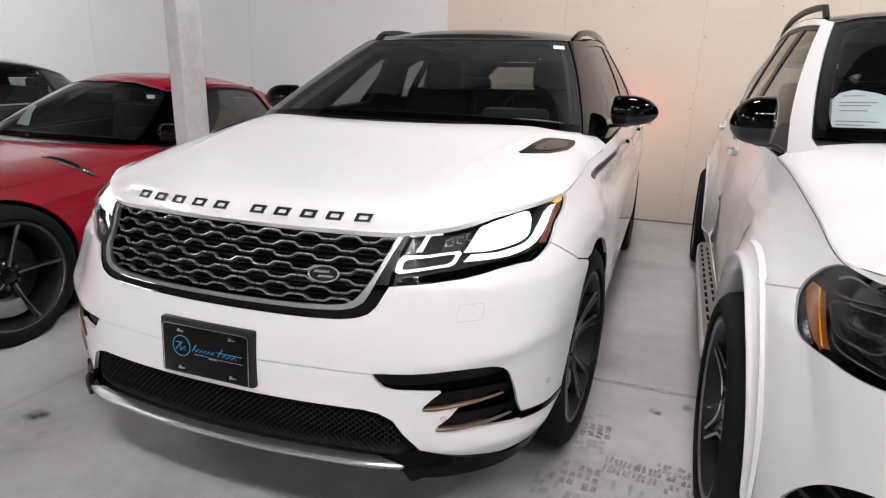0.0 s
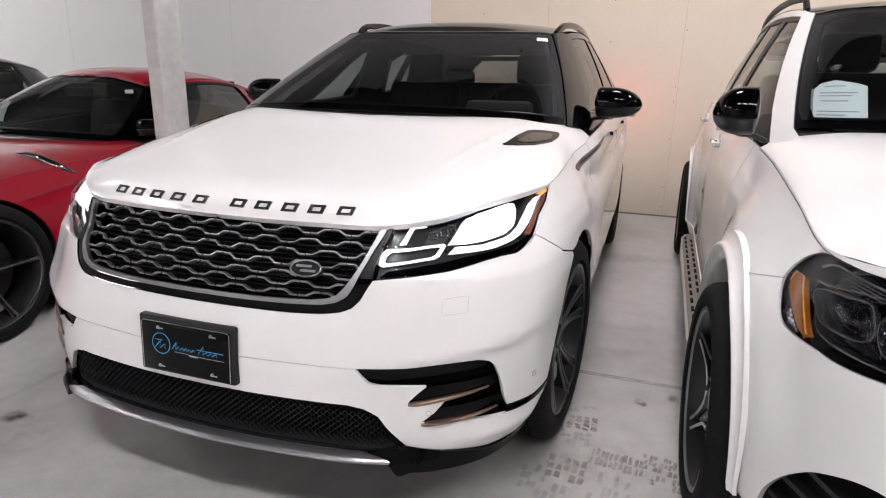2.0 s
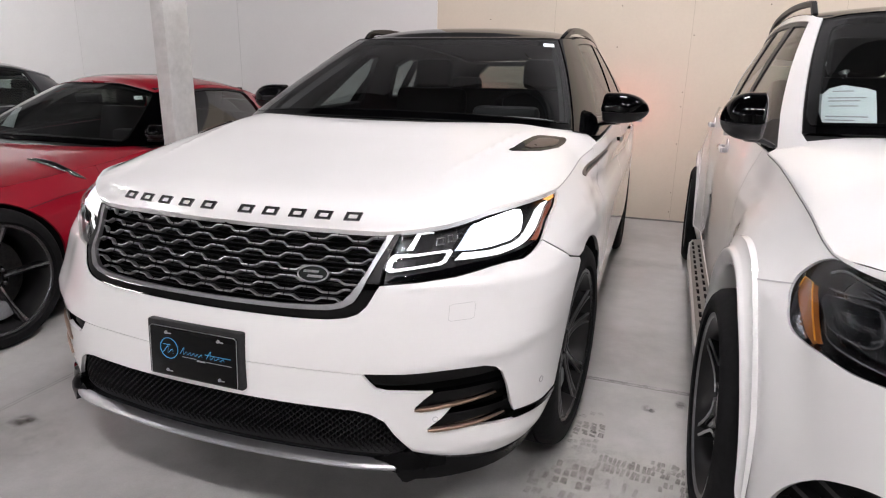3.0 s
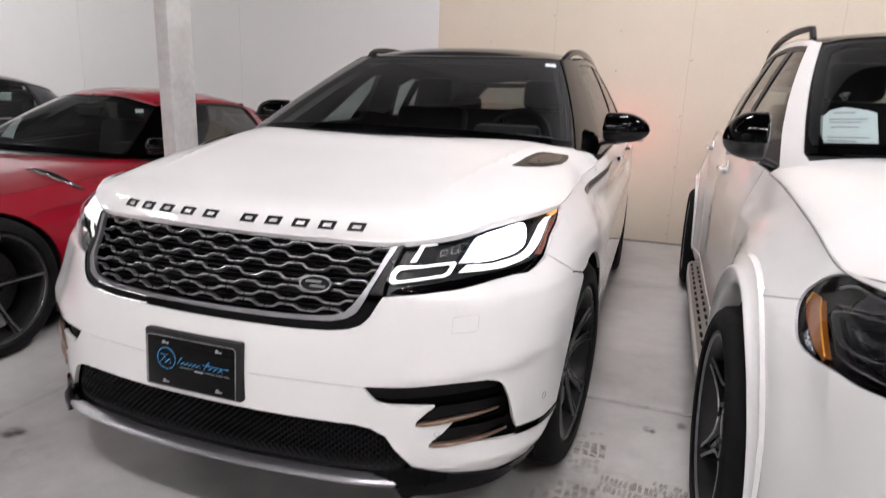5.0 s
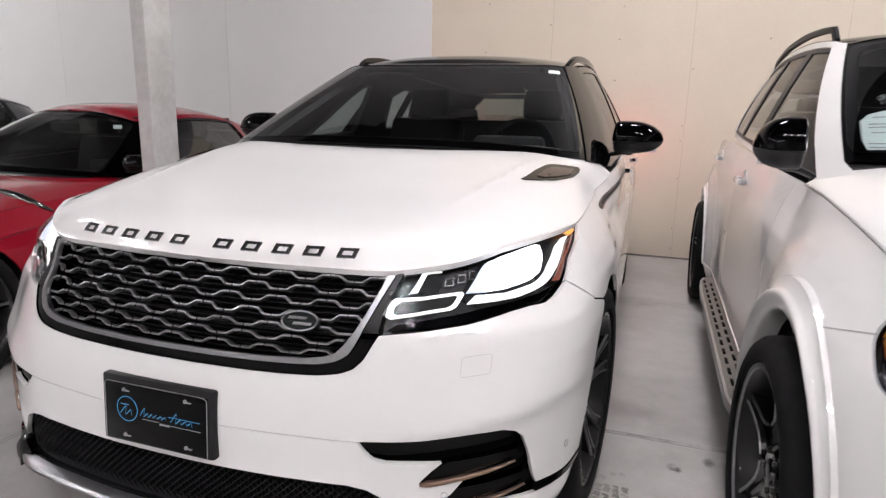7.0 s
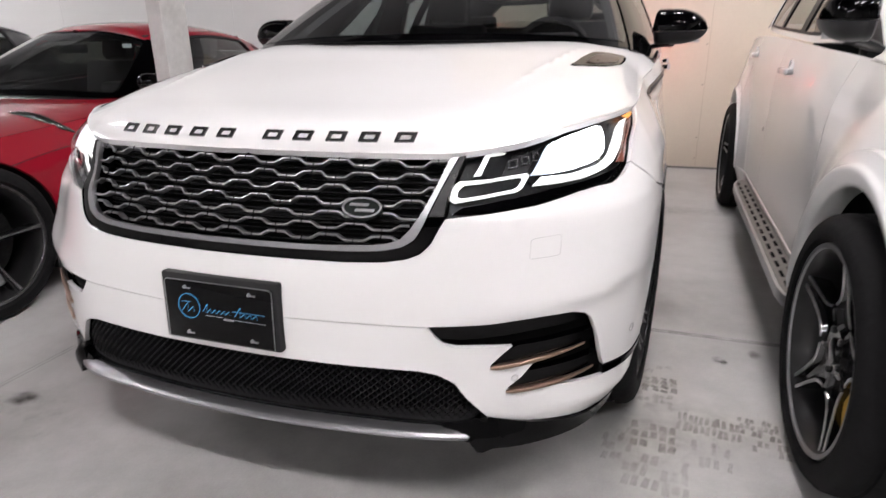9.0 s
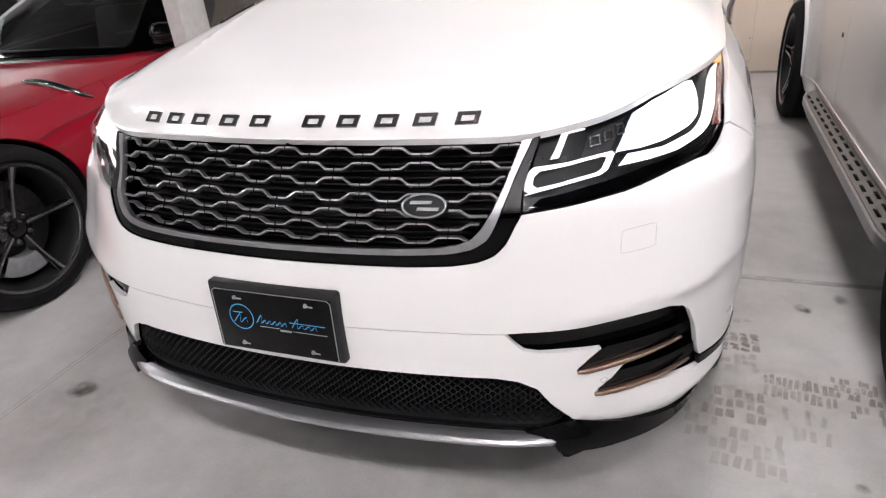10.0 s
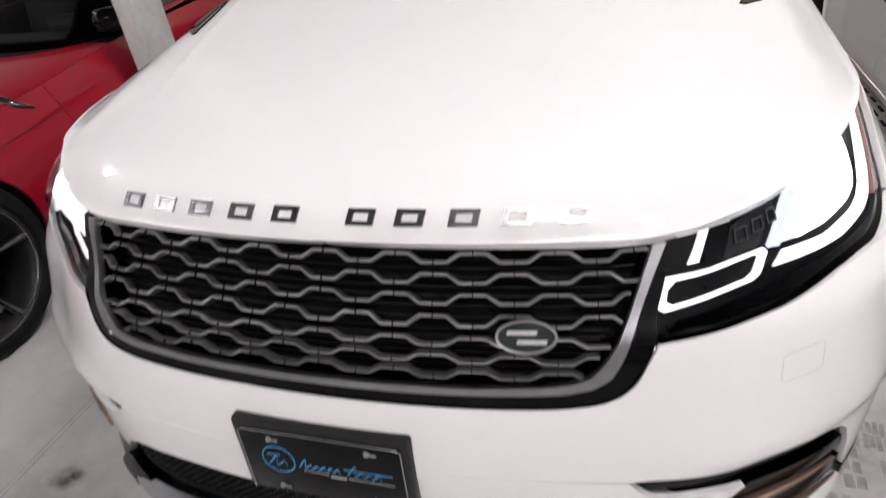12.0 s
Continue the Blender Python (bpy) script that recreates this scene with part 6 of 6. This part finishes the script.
for v0, u0, u1 in ((.335, .775, .70), (.285, .79, .66), (.262, .79, .68), (.225, .785, .69), (.15, .80, .66), (.125, .80, .70)):
    panel("print_bar", WC, [(u0, v0), (u0, v0 + .008), (u1, v0 + .008), (u1, v0)], GREY_PRINT, sheet_at, "plain printed bar", step=.03, lip=0, off=-.0245, sgn=-1)
p, n = surface(WC, np.array([-.734]), np.array([.452]), -.016)
m = Matrix.Translation(p[0]) @ Vector((0, 0, 1)).rotation_difference(Vector(n[0])).to_matrix().to_4x4()
tmp = Geo().lathe([(.010, .019), (.004, .016), (-.004, .009), (-.012, .008), (-.014, .0005)], 24, "z")
Geo().add([m @ Vector(v) for v in tmp.v], tmp.f).done("suction_cup", GAUGE, sheet_at, "clear suction cup")
# red coupe
coupe = thing("red_coupe", "low red sports coupe with black spoked wheels", "car", (-2.63, -.30, 0))
SUPRA = Shell(
    plan=[(0, 0), (.3, .03), (.55, .12), (.75, .28), (.86, .5), (.915, .8), (.925, 1.05), (.91, 1.5), (.885, 2.1), (.90, 2.8), (.93, 3.3), (.925, 3.7), (.85, 4.1), (.6, 4.3), (0, 4.37)],
    front=((.15, .3, .45, .6, .7), (.05, 0, 0, .06, .16)), lower=((.15, .25, .35, .5, .9), (.10, .05, .02, 0, 0)),
    top=((0, .7, 1.05, 1.3, 1.7, 2.2, 2.7, 3.5, 4.0, 4.6, 6), (.60, .64, .69, .735, .765, .80, .855, .90, .94, .93, .92)),
    tuck=((0, 1, 1.6, 2.4, 6), (.08, .08, .10, .09, .06)), front_to=.6, side_from=1.2, rear=((.2, .5, .8, 1.0), (.06, 0, .05, .12)))
_, _, RC = coach(
    coupe, SUPRA, RED, (.93, 3.40), .365, .345, (1.62, 2.86), .20,
    ((0, .08, .2, .45, .93, 1.4, 1.8, 2.1), (.60, .63, .665, .72, .80, .845, .88, .895)), (1.0, 1.75), 2.05,
    [(0, 1.72, .905), (.4, 1.77, .90), (.60, 1.86, .885), (.69, 1.97, .872), (.755, 2.2, .868), (.79, 2.6, .895), (.765, 3.0, .925), (.68, 3.4, .95), (.5, 3.8, .96), (0, 4.0, .96)],
    [(0, 2.38, 1.235), (.25, 2.39, 1.23), (.42, 2.42, 1.195), (.48, 2.46, 1.175), (.52, 2.54, 1.185), (.57, 2.75, 1.225), (.565, 3.0, 1.225), (.535, 3.3, 1.195), (.44, 3.65, 1.12), (0, 3.75, 1.12)],
    (3, 4, 7), ((2.2, 2.38, 2.5, 2.7, 2.9, 3.2, 3.5, 3.75), (1.235, 1.245, 1.275, 1.295, 1.298, 1.272, 1.205, 1.12)),
    [((2.16, 2.55), (3.42, 3.38))], RED, RED, COUPE_PANE, COUPE_SCREEN, 4.0, BLACK, PIANO)
for sg in (1, -1):
    side_mirror(coupe, sg, (sg * .83, 2.08, .94), (.062, .055, .07), PIANO, (.12, .05))
    for y in (.93, 3.40):
        wheel(coupe, (sg * .80, y, .343), .343, .255, .262, 5, 0, RIM_BLACK, CUT, sg, CAST, 3, .035, 0, .040, False, BLOCK)
    e = spline([(.556, 1.420, .842), (.624, 1.434, .840), (.743, 1.436, .819), (.815, 1.452, .786), (.848, 1.515, .742)], 32)
    k = np.linspace(0, 1, len(e))
    side = np.clip((k - .3) / .6, 0, 1)[:, None]
    n = (1 - side) * np.array((0, -.1, 1.0)) + side * np.array((.85 * sg, -.2, .6))
    Geo().sweep(e * np.array((sg, 1, 1)), n, [(-.022, -.012), (-.020, .001), (-.012, .006), (.0, .008), (.012, .005), (.019, .0), (.022, -.012)], scale=np.maximum(.12, np.sin(np.pi * np.clip(k, .02, .98)) ** .6)).done("bonnet_slot", SLOT, coupe, "bright-rimmed dark bonnet slot", 60)
    panel("headlamp", SUPRA, [(.70, .56), (.80, .62), (1.0, .655), (1.2, .70), (1.15, .65), (.95, .58), (.78, .54)], PIANO, coupe, "dark headlamp", step=.03, lip=.02, off=.003, sgn=sg)
    s = np.linspace(SUPRA.at_y(1.13), SUPRA.at_y(1.60), 16)
    p, n = surface(SUPRA, s * sg, .646 + .046 * np.sin(np.linspace(0, 1.5, 16)), .0006)
    Geo().sweep(p, n, [(-.0016, -.003), (-.0016, .001), (.0016, .001), (.0016, -.003)]).done("wing_joint", BLACK, coupe, "dark wing joint")
panel("front_intake", SUPRA, both([(0, .20), (.5, .22), (.56, .30), (.45, .36), (0, .38)]), DARK, coupe, "black front intake", step=.05, lip=.02, off=.003)
cabin_fill(coupe, 0, .62, .3, (2.05, .86), 2.75, .36, None)
for sg in (1, -1):
    Geo().prism([(1.98, .855), (2.2, .862), (2.6, .888), (3.05, .918), (3.15, .40), (1.90, .40)], lambda u, v, d: (sg * d, u, v), .700, .735).done("door_trim", CABIN, coupe, "black inner door trim")
Geo().box((0, 3.55, .75), (1.30, .10, .50), .02).done("rear_bulkhead", CABIN, coupe, "black panel behind the seats")
Geo().box((0, 2.95, 1.195), (.92, .95, .02), .008).done("headlining", CABIN, coupe)
panel("screen_sticker", RC, [(.581, .86), (.642, .893), (.671, .833), (.607, .80)], PAPER, coupe, "small white sticker", step=.02, lip=0, off=-.006)
panel("screen_notice", RC, [(.455, .53), (.37, .52), (.085, .17), (.24, .19)], PAPER, coupe, "white paper notice on the windscreen", step=.03, lip=0, off=-.008, sgn=-1)
Geo().box((0, 2.34, 1.13), (.22, .04, .06), .015).done("inner_mirror", BLACK, coupe, "rear-view mirror")

# dark saloon beyond
saloon = thing("dark_saloon", "dark blue-black saloon with a bright window line", "car", (-5.30, -.35, 0))
DARKCAR = Shell(
    plan=[(0, 0), (.3, .02), (.55, .08), (.75, .22), (.86, .45), (.91, .8), (.92, 1.3), (.92, 3.4), (.90, 4.0), (.82, 4.5), (.6, 4.68), (0, 4.74)],
    front=((.15, .3, .5, .7, .85), (.05, 0, 0, .05, .15)), lower=((.15, .25, .35, .5, .9), (.10, .05, .02, 0, 0)),
    top=((0, .7, 1.2, 2.0, 2.8, 4.0, 6), (.74, .76, .80, .88, .94, .98, .98)),
    tuck=((0, 1, 2, 6), (.08, .08, .08, .06)), front_to=.6, side_from=1.2, rear=((.2, .5, .8, 1.0), (.06, 0, .05, .12)))
_, _, DC = coach(
    saloon, DARKCAR, INK, (.88, 3.70), .37, .34, (1.48, 2.6, 3.45), .22,
    ((0, .08, .2, .5, .9, 1.4, 1.8), (.74, .76, .79, .85, .90, .95, .97)), (.9, 1.4), 1.7,
    [(0, 1.45, .98), (.4, 1.5, .975), (.66, 1.62, .965), (.74, 1.75, .955), (.80, 2.0, .95), (.83, 2.5, .96), (.83, 3.1, .975), (.78, 3.6, .99), (.68, 4.0, .99), (0, 4.3, 1.0)],
    [(0, 2.3, 1.375), (.3, 2.32, 1.37), (.48, 2.37, 1.35), (.54, 2.44, 1.335), (.575, 2.55, 1.345), (.60, 2.85, 1.37), (.60, 3.2, 1.36), (.57, 3.55, 1.32), (.48, 3.85, 1.25), (0, 3.95, 1.25)],
    (3, 4, 8), ((2.1, 2.3, 2.6, 3.0, 3.4, 3.8, 4.0), (1.375, 1.38, 1.41, 1.42, 1.40, 1.33, 1.25)),
    [((2.02, 2.58), (2.74, 2.86)), ((2.80, 2.92), (3.55, 3.50))], INK, INK, SIDE_GLASS, DARK_GLASS, 5.0, BLACK, INK)
for sg in (1, -1):
    side_mirror(saloon, sg, (sg * .93, 1.80, 1.02), (.10, .075, .09), INK, (.13, .06))
    for y in (.88, 3.70):
        wheel(saloon, (sg * .79, y, .335), .335, .235, .245, 5, .40, RIM_GREY, None, sg)
    u = np.linspace(DC.knots[4] + .03, DC.knots[8] - .05, 40)
    p, n = surface(DC, u * sg, 0 * u + .965, .004)
    Geo().sweep(p, n, [(-.006, -.005), (-.004, .005), (.004, .005), (.006, -.005)]).done("window_trim", CHROME, saloon, "bright window trim")
    p, n = surface(DC, u * sg, 0 * u + .035, .006)
    Geo().sweep(p, n, [(-.006, -.005), (-.004, .005), (.004, .005), (.006, -.005)]).done("window_trim", CHROME, saloon, "bright window trim")
cabin_fill(saloon, 0, .66, .4, (1.80, .96), 2.5, .46, 3.2)


# ---- marks on floor and walls ----
def flat_bar(g, x, y, w, l, turn, z=.0008):
    c, s = math.cos(turn), math.sin(turn)
    q = [(x + c * a - s * b, y + s * a + c * b) for a, b in ((-w / 2, -l / 2), (w / 2, -l / 2), (w / 2 * .7, l / 2), (-w / 2, l / 2))]
    g.add([(a, b, z) for a, b in q] + [(a, b, -.01) for a, b in q], [(0, 1, 2, 3), (0, 4, 5, 1), (1, 5, 6, 2), (2, 6, 7, 3), (3, 7, 4, 0)])


rnd = random.Random(4)
def tread(x0, x1, y0, y1, rows, lean, fill, mat, step=.021, turn=-.16):
    """A patch of worn tread blocks that a dusty tyre left."""
    g = Geo()
    n, h = max(1, int((x1 - x0) / step)), (y1 - y0) / rows
    for r in range(rows):
        for i in range(n):
            if rnd.random() < fill:
                x = x0 + (i + .5) * step + rnd.uniform(-.003, .003)
                y = y0 + (r + .5) * h + lean * (x - x0) + rnd.uniform(-.006, .006)
                flat_bar(g, x, y, step * rnd.uniform(.66, .86), h * rnd.uniform(.62, .92), turn + rnd.uniform(-.08, .08))
    tagged(g.done("tyre_print", mat, None, "", 35, True), "brown dusty tyre print on the concrete", "floor marks", "", "stuff")


tread(.945, 1.07, .865, .965, 6, .10, .96, TREAD_DARK, .031, -.35)
tread(.93, 1.05, .985, 1.06, 3, .2, .55, TREAD_PALE, .030, -.35)
tread(1.055, 1.24, .662, .770, 2, -.10, .97, TREAD, .0165)
tread(1.235, 1.365, .700, .800, 3, -.15, .95, TREAD_DARK, .0165, -.3)
tread(1.26, 1.38, .612, .690, 2, -.15, .85, TREAD, .0165)
tread(.93, 1.05, .765, .855, 3, 0, .85, TREAD_PALE, .024, -.3)
tread(.92, 1.06, .545, .685, 3, -.1, .9, TREAD, .027)
tread(.90, 1.10, .36, .53, 3, -.1, .7, TREAD_PALE, .026)
tread(.84, .93, .46, .64, 4, 0, .8, TREAD_PALE, .022)
tread(1.09, 1.22, .50, .63, 2, -.1, .6, TREAD_PALE, .018)


def blot(x, y, rx, ry, seed, mat):
    r = random.Random(seed)
    k = [1 + r.uniform(-.16, .16) for _ in range(18)]
    pts = [(x + rx * k[i] * math.cos(i * math.pi / 9), y + ry * k[i] * math.sin(i * math.pi / 9), .0009) for i in range(18)]
    ob = Geo().add(pts + [(a, b, -.01) for a, b, _ in pts], [tuple(range(18))] + [(i, (i + 1) % 18, 18 + (i + 1) % 18, 18 + i) for i in range(18)]).done("floor_stain", mat, None, "", 35, True)
    return tagged(ob, "small dark stain on the concrete floor", "stain", "floor stains")


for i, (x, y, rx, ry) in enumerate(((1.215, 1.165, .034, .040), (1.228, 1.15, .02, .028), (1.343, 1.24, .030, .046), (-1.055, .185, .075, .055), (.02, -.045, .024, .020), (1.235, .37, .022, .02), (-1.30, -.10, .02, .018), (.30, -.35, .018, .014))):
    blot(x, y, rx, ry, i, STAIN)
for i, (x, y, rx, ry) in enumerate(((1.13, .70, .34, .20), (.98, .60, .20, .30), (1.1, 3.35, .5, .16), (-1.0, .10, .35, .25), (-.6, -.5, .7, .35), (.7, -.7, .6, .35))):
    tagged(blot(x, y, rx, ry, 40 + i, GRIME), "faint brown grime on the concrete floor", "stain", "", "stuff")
jn = Geo()
flat_bar(jn, -1.6, 1.358, 19.0, .0060, radians(-.3), .0007)
tagged(jn.done("floor_joint", JOINT, None, "", 35, True), "thin sawn joint in the concrete floor", "floor joint", "", "structure")
jn = Geo()
flat_bar(jn, -1.6, 1.374, 19.0, .020, radians(-.3), .0006)
tagged(jn.done("joint_edge", JOINT_EDGE, None, "", 35, True), "pale worn edge of the sawn floor joint", "floor joint", "", "structure")

for dx in (0, .018):
    jn = Geo()
    flat_bar(jn, -1.216 - dx, -1.8, .003, 9.0, radians(-.3), .0007)
    tagged(jn.done("floor_joint", JOINT_FAINT, None, "", 35, True), "faint filled joint in the concrete floor", "floor joint", "", "structure")

# taped joints and screw marks of the drywall
screw = None
for x in (.083, 1.32, 2.50, 3.72, 4.94, 6.16):
    r = random.Random(int(x * 100))
    g = Geo()
    zs = np.linspace(0, WALL_TOP - .02, 60)
    xs = [x + r.uniform(-.0025, .0025) for _ in zs]
    v = [(a - .0014, BACK - .0015, z) for a, z in zip(xs, zs)] + [(a + .0014, BACK - .0015, z) for a, z in zip(xs, zs)]
    g.add(v, [(i, 60 + i, 61 + i, i + 1) for i in range(59)])
    g.done("board_joint", MUD_DARK, wt, "rough open joint between the boards")
    for k in range(20):
        for dx in (-.018, .018):
            if r.random() < .28:
                z = .12 + k * .157 + r.uniform(-.04, .04)
                if screw is None:
                    screw = Geo().lathe([(-.0016, .0004), (-.0016, .0045), (-.0004, .0058), (.004, .006)], 10, "y").done("screw_mark", SCREW, wt)
                    screw.location = (x + dx, BACK, z)
                else:
                    o = new("screw_mark", screw.data)
                    o.parent, o.location = wt, (x + dx + r.uniform(-.004, .004), BACK, z)
for x in (-.53, .69, 1.91, 3.1):
    for k in range(9):
        o = new("screw_mark", screw.data)
        o.parent, o.location = wt, (x + rnd.uniform(-.03, .03), BACK, .25 + k * .34 + rnd.uniform(-.08, .08))
Geo().box(((RIGHT - 1.12) / 2, BACK - .004, .008), (RIGHT + 1.12, .006, .016)).done("base_gap", JOINT, wt, "dark gap at the foot of the boards")
for x in (-3.55, -6.0, -8.4):
    Geo().box((x, BACK - .001, WALL_TOP / 2), (.004, .003, WALL_TOP)).done("panel_joint", JOINT_PALE, wb, "fine panel joint")
Geo().box((-1.125, BACK - .004, WALL_TOP / 2), (.012, .008, WALL_TOP)).done("edge_trim", WALL_WHITE, wb, "white edge trim")
for z in (1.95, 2.35):
    Geo().lathe([(-.003, .0005), (-.003, .012), (.002, .013)], 14, "y", (.012, -.10, z)).done("bolt_hole", JOINT, post, "small bolt hole")
